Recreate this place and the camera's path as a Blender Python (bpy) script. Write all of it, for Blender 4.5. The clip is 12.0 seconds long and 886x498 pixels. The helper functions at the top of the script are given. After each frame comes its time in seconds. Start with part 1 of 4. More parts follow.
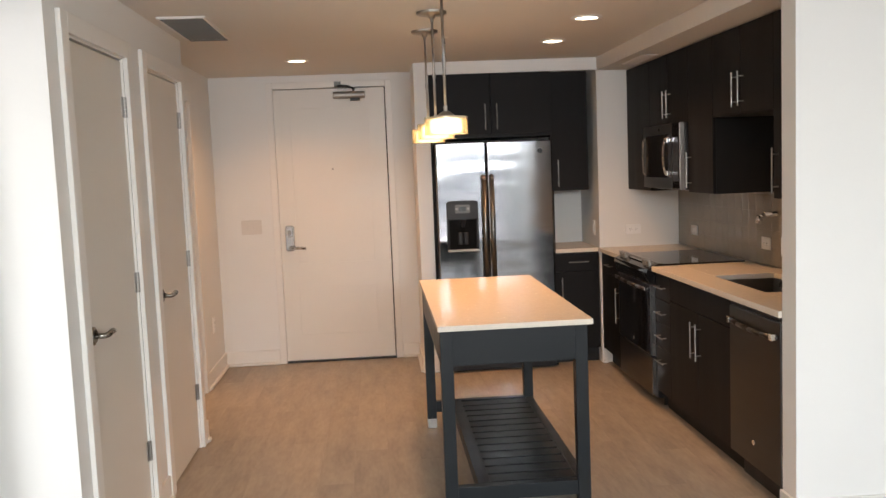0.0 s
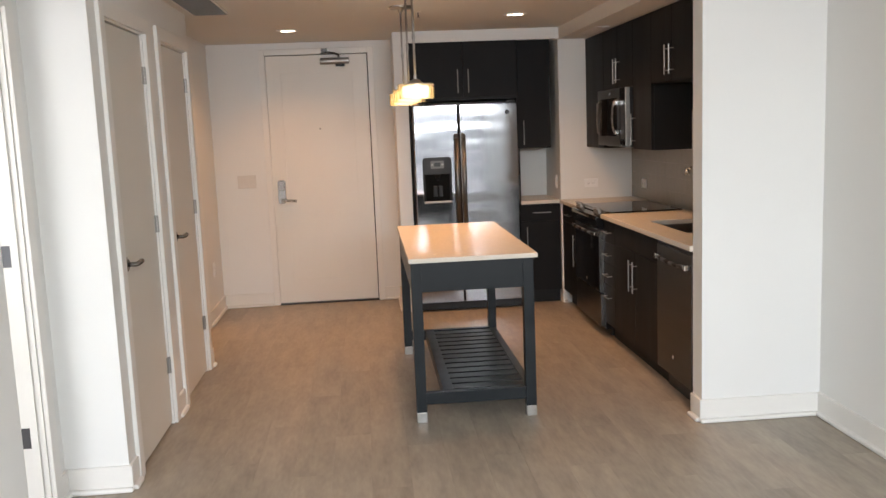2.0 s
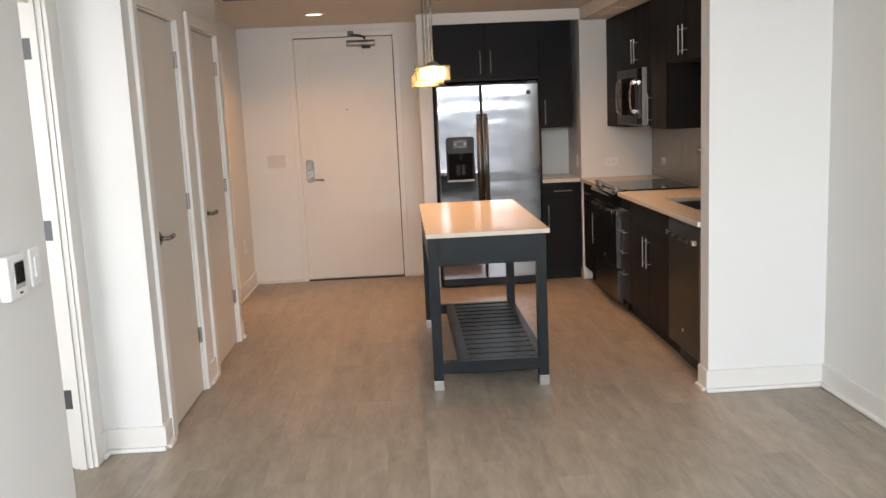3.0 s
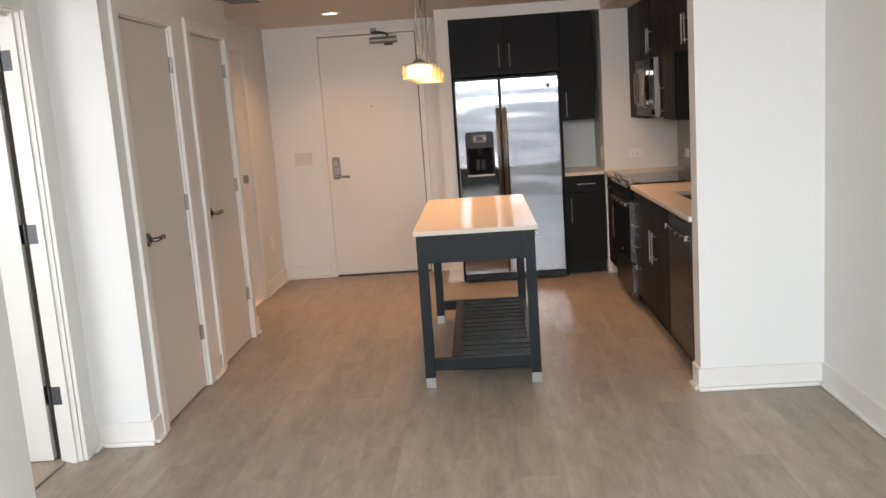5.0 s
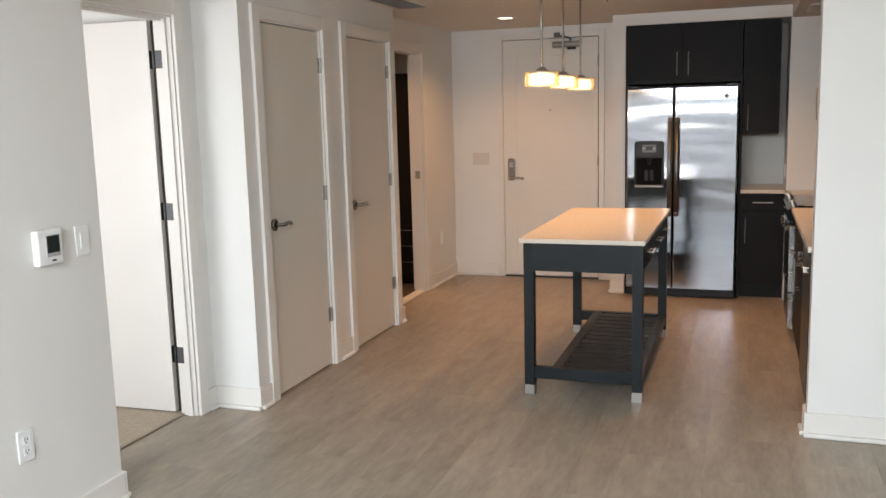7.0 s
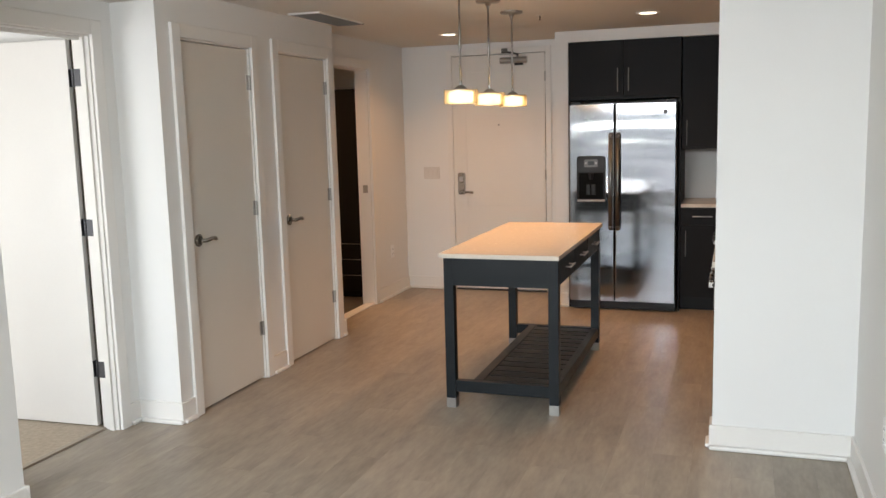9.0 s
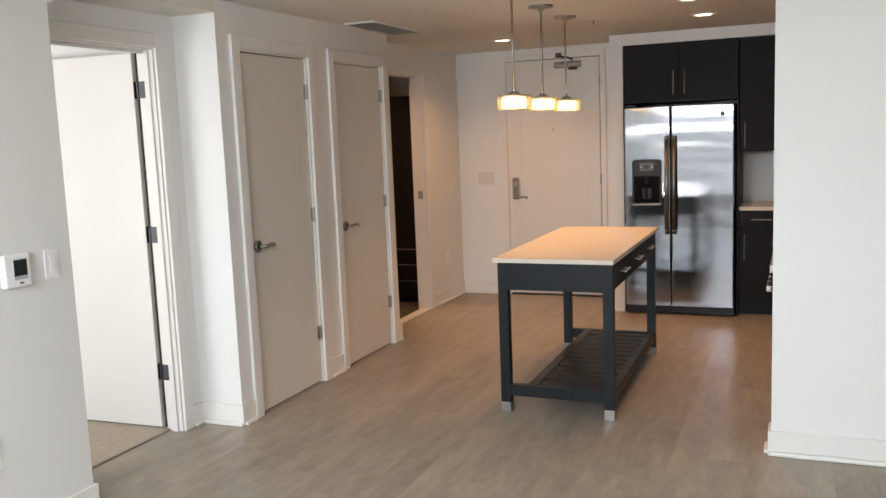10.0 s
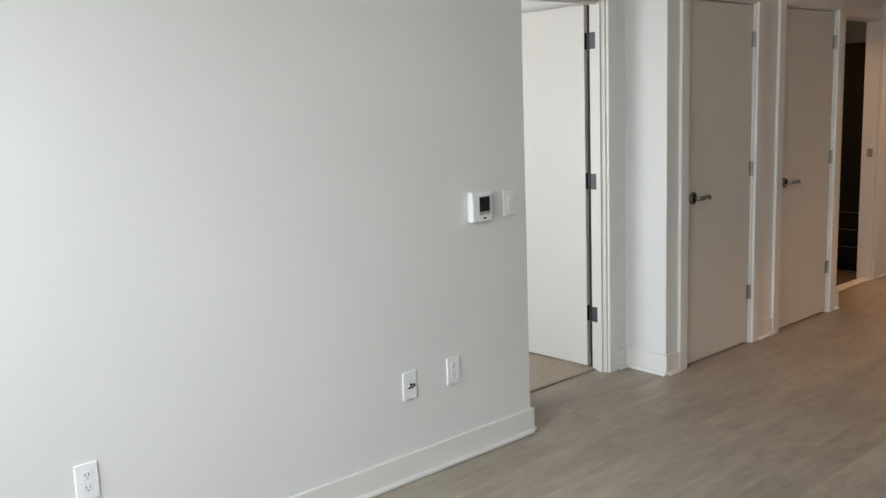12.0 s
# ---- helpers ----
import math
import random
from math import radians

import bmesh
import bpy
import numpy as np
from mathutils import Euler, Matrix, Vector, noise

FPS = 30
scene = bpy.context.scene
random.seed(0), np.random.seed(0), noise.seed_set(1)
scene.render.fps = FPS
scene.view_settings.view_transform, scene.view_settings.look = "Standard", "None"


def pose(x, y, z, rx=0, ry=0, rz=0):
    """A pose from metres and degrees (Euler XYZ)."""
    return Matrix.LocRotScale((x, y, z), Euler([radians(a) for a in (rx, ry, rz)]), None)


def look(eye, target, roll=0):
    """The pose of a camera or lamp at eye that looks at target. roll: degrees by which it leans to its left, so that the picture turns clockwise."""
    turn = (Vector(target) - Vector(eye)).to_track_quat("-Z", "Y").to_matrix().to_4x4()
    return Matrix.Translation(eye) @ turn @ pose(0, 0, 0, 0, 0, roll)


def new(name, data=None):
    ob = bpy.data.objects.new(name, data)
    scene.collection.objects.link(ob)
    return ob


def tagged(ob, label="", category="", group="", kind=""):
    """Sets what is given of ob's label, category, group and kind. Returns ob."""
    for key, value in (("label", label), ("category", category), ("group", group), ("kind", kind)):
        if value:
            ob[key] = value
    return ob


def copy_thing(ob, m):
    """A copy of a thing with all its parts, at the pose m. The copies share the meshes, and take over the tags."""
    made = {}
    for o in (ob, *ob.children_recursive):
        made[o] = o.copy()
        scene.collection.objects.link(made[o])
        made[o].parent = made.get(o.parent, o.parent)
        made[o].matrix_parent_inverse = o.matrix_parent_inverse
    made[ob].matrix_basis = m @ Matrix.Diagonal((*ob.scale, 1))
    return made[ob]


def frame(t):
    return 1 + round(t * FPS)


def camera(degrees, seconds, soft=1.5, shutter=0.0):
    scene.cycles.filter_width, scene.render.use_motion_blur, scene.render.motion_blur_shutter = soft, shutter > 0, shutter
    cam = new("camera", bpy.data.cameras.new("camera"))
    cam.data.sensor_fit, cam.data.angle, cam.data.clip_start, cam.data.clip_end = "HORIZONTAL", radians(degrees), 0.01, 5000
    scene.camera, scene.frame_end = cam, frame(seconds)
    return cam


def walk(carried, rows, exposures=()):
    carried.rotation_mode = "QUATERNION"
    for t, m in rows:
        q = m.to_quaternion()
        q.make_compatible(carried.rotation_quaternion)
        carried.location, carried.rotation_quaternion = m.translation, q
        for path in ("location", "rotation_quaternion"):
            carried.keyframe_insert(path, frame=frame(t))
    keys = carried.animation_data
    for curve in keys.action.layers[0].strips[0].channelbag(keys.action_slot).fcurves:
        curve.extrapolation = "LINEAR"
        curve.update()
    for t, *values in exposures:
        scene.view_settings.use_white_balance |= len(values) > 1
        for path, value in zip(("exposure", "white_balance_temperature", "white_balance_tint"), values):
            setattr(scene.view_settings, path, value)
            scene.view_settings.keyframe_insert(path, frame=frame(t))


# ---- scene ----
cam = camera(54.1, 12.0)
PATH = [
    (0, (0.123, 0.372, 1.593), (0.266, 2.358, 1.404), -2.3),
    (0.5, (0.114, 0.144, 1.585), (0.279, 2.125, 1.363), -2.3),
    (1, (0.155, -0.074, 1.588), (0.264, 1.911, 1.364), -1.6),
    (1.5, (0.182, -0.242, 1.585), (0.29, 1.739, 1.334), -2.0),
    (2, (0.158, -0.409, 1.583), (0.324, 1.565, 1.304), -2.3),
    (2.5, (0.181, -0.528, 1.589), (0.318, 1.445, 1.292), -3.3),
    (3, (0.241, -0.62, 1.581), (0.326, 1.353, 1.261), -2.6),
    (3.2, (0.285, -0.62, 1.575), (0.347, 1.354, 1.257), -2.8),
    (4.8, (0.672, -0.633, 1.578), (0.572, 1.338, 1.258), -3.4),
    (5, (0.74, -0.622, 1.589), (0.644, 1.348, 1.259), -4.0),
    (5.5, (0.964, -0.556, 1.585), (0.807, 1.409, 1.246), -2.5),
    (6, (1.183, -0.541, 1.597), (0.874, 1.411, 1.295), -3.4),
    (6.5, (1.352, -0.57, 1.598), (0.851, 1.341, 1.29), -2.1),
    (6.7, (1.426, -0.567, 1.592), (0.844, 1.322, 1.287), -2.0),
    (8.3, (1.867, -0.466, 1.601), (1.12, 1.363, 1.288), -0.9),
    (8.5, (1.899, -0.471, 1.591), (1.182, 1.372, 1.289), -0.9),
    (9, (1.931, -0.481, 1.614), (1.291, 1.393, 1.333), -1.5),
    (9.5, (1.954, -0.494, 1.608), (1.335, 1.389, 1.338), -1.9),
    (10, (1.955, -0.514, 1.615), (1.194, 1.316, 1.351), -2.3),
    (10.5, (1.91, -0.533, 1.611), (0.934, 1.191, 1.338), -2.2),
    (11, (1.874, -0.565, 1.604), (0.729, 1.045, 1.292), -2.0),
    (11.5, (1.823, -0.583, 1.595), (0.511, 0.889, 1.263), -1.9),
    (12, (1.835, -0.632, 1.593), (0.343, 0.659, 1.264), -2.2),
]
# seconds, stops, kelvin, tint
EXPOSURES = [
    (0.0, 3.57, 6720, 13), (1.5, 3.45, 6650, 13), (3.0, 3.45, 6600, 13), (5.0, 3.42, 6580, 13), (5.5, 3.30, 6580, 13), (8.5, 3.36, 6530, 11),
    (9.5, 3.34, 6540, 11), (10.5, 3.36, 6600, 13), (11.0, 3.20, 6520, 10), (11.5, 3.22, 6480, 10), (12.0, 2.86, 6450, 10),
]
walk(cam, [(t, look(eye, target, roll)) for t, eye, target, roll in PATH], EXPOSURES)

# ---- world, sun and lamps ----
world = bpy.data.worlds.new("sky")
scene.world = world
world.use_nodes = True
_n, _l = world.node_tree.nodes, world.node_tree.links
_sky = _n.new("ShaderNodeTexSky")
_sky.sky_type, _sky.sun_disc = "NISHITA", False
_sky.sun_elevation, _sky.sun_rotation = radians(38), radians(20)
_hsv = _n.new("ShaderNodeHueSaturation")
_hsv.inputs["Saturation"].default_value = 0.7
_l.new(_sky.outputs[0], _hsv.inputs["Color"])
_l.new(_hsv.outputs[0], _n["Background"].inputs["Color"])
_n["Background"].inputs["Strength"].default_value = 0.055

SUN = new("sun", bpy.data.lights.new("sun", "SUN"))
SUN.data.energy, SUN.data.angle, SUN.data.color = 2.0, radians(0.5), (1.0, 0.95, 0.88)
SUN.matrix_world = look((20, 60, 50), (0, 0, 0))

WARM = (1.0, 0.525, 0.237)


def lamp(name, x, y, z, watts, size, colour=WARM, spread=132):
    """A round area lamp that shines down."""
    ob = new(name, bpy.data.lights.new(name, "AREA"))
    ob.data.shape, ob.data.size, ob.data.energy, ob.data.color = "DISK", size, watts, colour
    ob.data.spread = radians(spread)
    ob.location = (x, y, z)
    return ob


DOWNLIGHTS = [(-0.405, 6.66), (1.313, 5.17), (1.300, 6.04)]
PENDANTS = [(0.440, 4.27), (0.437, 4.88), (0.434, 5.49)]
CEIL, SOFFIT = 2.380, 2.280
for (_x, _y), _w in zip(DOWNLIGHTS, (0.79, 0.76, 0.66)):
    lamp("downlight_lamp", _x, _y, CEIL - 0.012, _w, 0.11)
for _x, _y in PENDANTS:
    lamp("pendant_lamp", _x, _y, 1.727, 0.19, 0.13, (1.0, 0.47, 0.165), 125)
# added strip lamp at the window's head, stands in for more skylight
window_light = new("window_light", bpy.data.lights.new("window_light", "AREA"))
window_light.data.shape, window_light.data.size, window_light.data.size_y = "RECTANGLE", 3.1, 0.34
window_light.data.spread = radians(125)
window_light.data.energy, window_light.data.color = 10.2, (0.868, 0.942, 1.0)
window_light.matrix_world = look((0.76, -1.63, 2.08), (0.85, 0.9, 0.45))
# added unseen lamp at the bedroom window, brightens the open door leaf
bedroom_fill = new("bedroom_fill_lamp", bpy.data.lights.new("bedroom_fill_lamp", "AREA"))
bedroom_fill.data.shape, bedroom_fill.data.size, bedroom_fill.data.size_y = "RECTANGLE", 1.9, 1.6
bedroom_fill.data.energy, bedroom_fill.data.color = 5.1, (0.94, 0.97, 1.0)
bedroom_fill.matrix_world = look((-2.55, 0.41, 1.35), (-2.3, 3.0, 1.35))
# added fill without a fixture, out of view, warms the bathroom wall
lamp("bathroom_fill", -2.0, 6.3, 2.36, 1.0, 0.2)


# ---- materials ----
def material(name, colour, rough=0.6, metal=0.0, vary=0.06, scale=6.0, bump=0.02, fine=220.0, stretch=(1, 1, 1), rand=0.0, wave=0.0, wave_scale=2.0, rough_vary=0.08, coat=0.0, spec=0.5):
    """A surface with variation at two scales: broad mottling and fine grain with relief."""
    m = bpy.data.materials.new(name)
    m.use_nodes = True
    n, l = m.node_tree.nodes, m.node_tree.links
    b = n["Principled BSDF"]
    b.inputs["Roughness"].default_value, b.inputs["Metallic"].default_value = rough, metal
    b.inputs["Coat Weight"].default_value, b.inputs["Specular IOR Level"].default_value = coat, spec
    tc, mp = n.new("ShaderNodeTexCoord"), n.new("ShaderNodeMapping")
    mp.inputs["Scale"].default_value = stretch
    l.new(tc.outputs["Object"], mp.inputs["Vector"])
    big, small = n.new("ShaderNodeTexNoise"), n.new("ShaderNodeTexNoise")
    big.inputs["Scale"].default_value, big.inputs["Detail"].default_value = scale, 4
    small.inputs["Scale"].default_value, small.inputs["Detail"].default_value = fine, 3
    vec = mp.outputs["Vector"]
    if rand:
        info, mul, add = n.new("ShaderNodeObjectInfo"), n.new("ShaderNodeMath"), n.new("ShaderNodeVectorMath")
        mul.operation, mul.inputs[1].default_value = "MULTIPLY", 61.0
        l.new(info.outputs["Random"], mul.inputs[0])
        l.new(vec, add.inputs[0])
        l.new(mul.outputs[0], add.inputs[1])
        vec = add.outputs[0]
    l.new(vec, big.inputs["Vector"])
    l.new(vec, small.inputs["Vector"])
    ramp = n.new("ShaderNodeValToRGB")
    lo = [max(c * (1 - 2.3 * vary), 0) for c in colour]
    hi = [min(c * (1 + 2.3 * vary), 1) for c in colour]
    ramp.color_ramp.elements[0].color, ramp.color_ramp.elements[1].color = (*lo, 1), (*hi, 1)
    ramp.color_ramp.elements[0].position, ramp.color_ramp.elements[1].position = 0.12, 0.88
    mix = n.new("ShaderNodeMath")
    mix.operation, mix.inputs[1].default_value = "MULTIPLY_ADD", 0.35
    l.new(small.outputs["Fac"], mix.inputs[0])
    half = n.new("ShaderNodeMath")
    half.operation, half.inputs[1].default_value = "MULTIPLY", 0.65
    l.new(big.outputs["Fac"], half.inputs[0])
    l.new(half.outputs[0], mix.inputs[2])
    fac = mix.outputs[0]
    if rand:
        sh = n.new("ShaderNodeMath")
        sh.operation, sh.inputs[1].default_value, sh.inputs[2].default_value = "MULTIPLY_ADD", rand, -rand / 2
        l.new(info.outputs["Random"], sh.inputs[0])
        ad = n.new("ShaderNodeMath")
        l.new(sh.outputs[0], ad.inputs[0])
        l.new(fac, ad.inputs[1])
        fac = ad.outputs[0]
    l.new(fac, ramp.inputs["Fac"])
    l.new(ramp.outputs["Color"], b.inputs["Base Color"])
    rr = n.new("ShaderNodeMapRange")
    rr.inputs["To Min"].default_value, rr.inputs["To Max"].default_value = max(rough - rough_vary, 0.02), min(rough + rough_vary, 1)
    l.new(big.outputs["Fac"], rr.inputs["Value"])
    l.new(rr.outputs[0], b.inputs["Roughness"])
    normal = None
    if wave:
        wn, wb = n.new("ShaderNodeTexNoise"), n.new("ShaderNodeBump")
        wn.inputs["Scale"].default_value, wn.inputs["Detail"].default_value = wave_scale, 1
        wm = n.new("ShaderNodeMapping")
        wm.inputs["Scale"].default_value = (0.4, 1, 2.35)
        l.new(tc.outputs["Object"], wm.inputs["Vector"])
        l.new(wm.outputs[0], wn.inputs["Vector"])
        wb.inputs["Strength"].default_value, wb.inputs["Distance"].default_value = 1.0, wave
        l.new(wn.outputs["Fac"], wb.inputs["Height"])
        normal = wb.outputs["Normal"]
    if bump:
        bp = n.new("ShaderNodeBump")
        bp.inputs["Strength"].default_value, bp.inputs["Distance"].default_value = bump * 10, 0.001
        l.new(small.outputs["Fac"], bp.inputs["Height"])
        if normal:
            l.new(normal, bp.inputs["Normal"])
        normal = bp.outputs["Normal"]
    if normal:
        l.new(normal, b.inputs["Normal"])
    return m


def glow(name, colour, strength):
    m = bpy.data.materials.new(name)
    m.use_nodes = True
    b = m.node_tree.nodes["Principled BSDF"]
    b.inputs["Base Color"].default_value = (*colour, 1)
    b.inputs["Emission Color"].default_value = (*colour, 1)
    b.inputs["Emission Strength"].default_value = strength
    return m


def glassy(name, colour, clear, rough=0.05):
    """Thin glass: part of the light passes straight, the rest is spread or mirrored."""
    m = bpy.data.materials.new(name)
    m.use_nodes = True
    n, l = m.node_tree.nodes, m.node_tree.links
    b = n["Principled BSDF"]
    b.inputs["Base Color"].default_value, b.inputs["Roughness"].default_value = (*colour, 1), rough
    tr, mix = n.new("ShaderNodeBsdfTransparent"), n.new("ShaderNodeMixShader")
    tr.inputs[0].default_value = (*[0.5 + 0.5 * c for c in colour], 1)
    mix.inputs[0].default_value = clear
    l.new(b.outputs[0], mix.inputs[1])
    l.new(tr.outputs[0], mix.inputs[2])
    l.new(mix.outputs[0], n["Material Output"].inputs["Surface"])
    return m


M_WALL = material("wall_paint", (0.74, 0.731, 0.703), 0.62, vary=0.02, scale=1.3, bump=0.03, fine=260)
M_CEIL = material("ceiling_paint", (0.69, 0.664, 0.615), 0.8, vary=0.02, scale=1.1, bump=0.03, fine=200)
M_TRIM = material("trim_paint", (0.745, 0.722, 0.68), 0.38, vary=0.015, scale=3, bump=0.01, fine=90)
M_DOOR = material("door_paint", (0.65, 0.617, 0.558), 0.42, vary=0.02, scale=2, bump=0.02, fine=120, stretch=(1, 1, 0.35))
M_ENTRY = material("entry_door_paint", (0.73, 0.70, 0.645), 0.42, vary=0.02, scale=2, bump=0.02, fine=120)
M_PLANK = material("vinyl_plank", (0.320, 0.274, 0.220), 0.37, spec=0.23, vary=0.20, scale=4.8, bump=0.008, fine=22, stretch=(2.4, 0.55, 1), rand=0.1, rough_vary=0.07)
M_SUB = material("subfloor", (0.16, 0.13, 0.105), 0.8)
M_CARPET = material("carpet", (0.46, 0.388, 0.302), 0.95, vary=0.14, scale=40, bump=0.2, fine=500)
M_STRIP = material("carpet_edge_strip", (0.36, 0.30, 0.235), 0.5, vary=0.05, scale=20)
M_CAB = material("cabinet_laminate", (0.0122, 0.0117, 0.0119), 0.5, spec=0.11, vary=0.12, scale=3, bump=0.015, fine=90, stretch=(4, 4, 0.4))
M_CABIN = material("cabinet_carcass", (0.007, 0.007, 0.007), 0.6, spec=0.3, vary=0.1, scale=5)
M_ISLAND = material("island_paint", (0.0078, 0.0105, 0.0125), 0.40, spec=0.26, vary=0.09, scale=8, bump=0.02, fine=140)
M_QUARTZ = material("quartz", (0.66, 0.60, 0.51), 0.26, spec=0.2, vary=0.035, scale=60, bump=0.0, fine=420, rough_vary=0.03)
M_STEEL = material("brushed_steel", (0.30, 0.307, 0.32), 0.10, 1.0, vary=0.05, scale=2, bump=0.004, fine=60, stretch=(1, 1, 26), wave=0.008, wave_scale=1.95, rough_vary=0.03)
M_STEELD = material("dark_steel", (0.10, 0.094, 0.089), 0.33, 1.0, vary=0.03, scale=2, bump=0.0008, fine=30, stretch=(1, 0.6, 7))
M_NICKEL = material("satin_nickel", (0.36, 0.345, 0.32), 0.40, 1.0, vary=0.05, scale=30, bump=0.005)
M_HINGE = material("dark_hinge_steel", (0.10, 0.10, 0.105), 0.5, 1.0, vary=0.06, scale=30, bump=0.0)
# dark brown that paints the shade of narrow door gaps
M_GAPSHADE = material("gap_shade_brown", (0.032, 0.026, 0.017), 0.75, spec=0.2, vary=0.1, scale=12)
M_LEVER = material("dark_satin_nickel", (0.30, 0.29, 0.272), 0.24, 1.0, vary=0.05, scale=30, bump=0.0)
M_CHROME = material("polished_chrome", (0.74, 0.74, 0.73), 0.08, 1.0, vary=0.03, scale=20, bump=0.0)
M_BAR = material("satin_dark_steel", (0.20, 0.197, 0.19), 0.36, 1.0, vary=0.05, scale=12, bump=0.0)
M_LOCK = material("satin_chrome", (0.52, 0.515, 0.505), 0.2, 1.0, vary=0.04, scale=20, bump=0.0)
M_DISP = material("dark_metal_paint", (0.014, 0.014, 0.014), 0.4, 0.0, spec=0.25, vary=0.08, scale=8)
# near-black that paints the shade inside the dispenser's cavity
M_VOID = material("cavity_shade_black", (0.004, 0.004, 0.004), 0.7, spec=0.1)
# separate slat paint, darkened for the shade below the tabletop
M_SLAT_SHADED = material("island_paint_shaded", (0.0085, 0.0085, 0.0085), 0.42, vary=0.1, scale=8, spec=0.22)
M_BASIN = material("satin_steel", (0.30, 0.285, 0.265), 0.3, 1.0, vary=0.04, scale=8)
M_BLACK = material("black_plastic", (0.010, 0.010, 0.011), 0.35, spec=0.35, vary=0.1, scale=10)
M_GLASSBLK = material("black_ceramic_glass", (0.008, 0.008, 0.009), 0.06, vary=0.1, scale=10, bump=0.0, rough_vary=0.02)
M_SCREEN = material("lcd_screen", (0.02, 0.025, 0.024), 0.2, vary=0.1, scale=10, bump=0.0)
M_PLASTIC = material("white_plastic", (0.82, 0.82, 0.81), 0.35, vary=0.02, scale=10, bump=0.0)
M_BUTTON = material("dim_grey_panel", (0.13, 0.13, 0.13), 0.4, vary=0.06, scale=20)
M_BEIGE = material("beige_plastic", (0.63, 0.595, 0.55), 0.4, vary=0.03, scale=10, bump=0.0)
M_GREY = material("grey_plastic", (0.42, 0.42, 0.42), 0.45, vary=0.05, scale=10)
M_TILE = material("taupe_tile", (0.30, 0.27, 0.225), 0.16, vary=0.04, scale=9, bump=0.004, fine=70, rand=0.06, rough_vary=0.04)
M_GROUT = material("grout", (0.34, 0.31, 0.262), 0.7, vary=0.06)
M_GRILLE = material("grille_enamel", (0.20, 0.19, 0.18), 0.5, vary=0.05)
M_ESPRESSO = material("espresso_wood", (0.007, 0.0055, 0.005), 0.5, spec=0.15, vary=0.15, scale=4, stretch=(3, 3, 0.3))
M_BATHTILE = material("bathroom_tile", (0.10, 0.085, 0.07), 0.4, vary=0.1, scale=8)
M_SHADE = glassy("amber_glass", (0.98, 0.85, 0.60), 0.68, 0.2)
M_DIFF = glow("lit_frosted_glass", (1.0, 0.82, 0.55), 0.5)
M_LENS = glow("lit_downlight_lens", (1.0, 0.86, 0.66), 0.9)
M_GLASS = glassy("window_glass", (1.0, 1.0, 1.0), 0.93, 0.0)
M_LAND = material("distant_land", (0.32, 0.325, 0.33), 0.9, vary=0.35, scale=0.012, bump=0.0, fine=0.06)
M_HILL = material("hazy_hills", (0.10, 0.115, 0.13), 0.95, vary=0.3, scale=0.02, bump=0.0, fine=0.1)

# ---- helpers of this scene ----
ORIGIN = {}


def box(bm, x0, x1, y0, y1, z0, z1, bevel=0.0):
    """Adds an upright box, with rounded edges if asked."""
    x0, x1, y0, y1, z0, z1 = min(x0, x1), max(x0, x1), min(y0, y1), max(y0, y1), min(z0, z1), max(z0, z1)
    made = bmesh.ops.create_cube(bm, size=1.0, matrix=Matrix.Translation(((x0 + x1) / 2, (y0 + y1) / 2, (z0 + z1) / 2)) @ Matrix.Diagonal((x1 - x0, y1 - y0, z1 - z0, 1)))
    if bevel:
        edges = list({e for v in made["verts"] for e in v.link_edges})
        bmesh.ops.bevel(bm, geom=edges, offset=bevel, segments=2, profile=0.5, affect="EDGES")
    return bm


def rod(bm, a, b, r, r2=None, segments=14):
    """Adds a round bar from a to b."""
    a, b = Vector(a), Vector(b)
    m = Matrix.Translation((a + b) / 2) @ (b - a).to_track_quat("Z", "Y").to_matrix().to_4x4()
    bmesh.ops.create_cone(bm, cap_ends=True, segments=segments, radius1=r, radius2=r if r2 is None else r2, depth=(b - a).length, matrix=m)
    return bm


def tube(bm, pts, r, segments=10):
    """Adds a bent round bar along points."""
    pts = [Vector(p) for p in pts]
    for a, b in zip(pts, pts[1:]):
        rod(bm, a, b, r, segments=segments)
    for p in pts[1:-1]:
        bmesh.ops.create_icosphere(bm, subdivisions=2, radius=r, matrix=Matrix.Translation(p))
    return bm


def lathe(bm, centre, profile, segments=32):
    """Adds a turned shape from (radius, height) pairs round an upright axis."""
    rings = []
    for r, z in profile:
        rings.append([bm.verts.new((centre[0] + r * math.cos(2 * math.pi * k / segments), centre[1] + r * math.sin(2 * math.pi * k / segments), centre[2] + z)) for k in range(segments)])
    for a, b in zip(rings, rings[1:]):
        for k in range(segments):
            bm.faces.new((a[k], a[(k + 1) % segments], b[(k + 1) % segments], b[k]))
    return bm


def B():
    return bmesh.new()


def to_mesh(name, bm, mat, offset=(0, 0, 0), smooth=False):
    bmesh.ops.recalc_face_normals(bm, faces=bm.faces)
    bmesh.ops.translate(bm, verts=bm.verts, vec=[-c for c in offset])
    me = bpy.data.meshes.new(name)
    bm.to_mesh(me)
    bm.free()
    me.materials.append(mat)
    if smooth:
        for p in me.polygons:
            p.use_smooth = True
    return me


def thing(name, at, label, category, group="", kind=""):
    ob = new(name)
    ob.empty_display_size = 0.1
    ob.location = at
    ORIGIN[ob.name] = Vector(at)
    return tagged(ob, label, category, group, kind)


def part(name, bm, mat, parent, label="", smooth=False):
    o = ORIGIN[parent.name]
    ob = new(name, to_mesh(name, bm, mat, o, smooth))
    ob.parent = parent
    ORIGIN[ob.name] = o
    if label:
        ob["label"] = label
    return ob


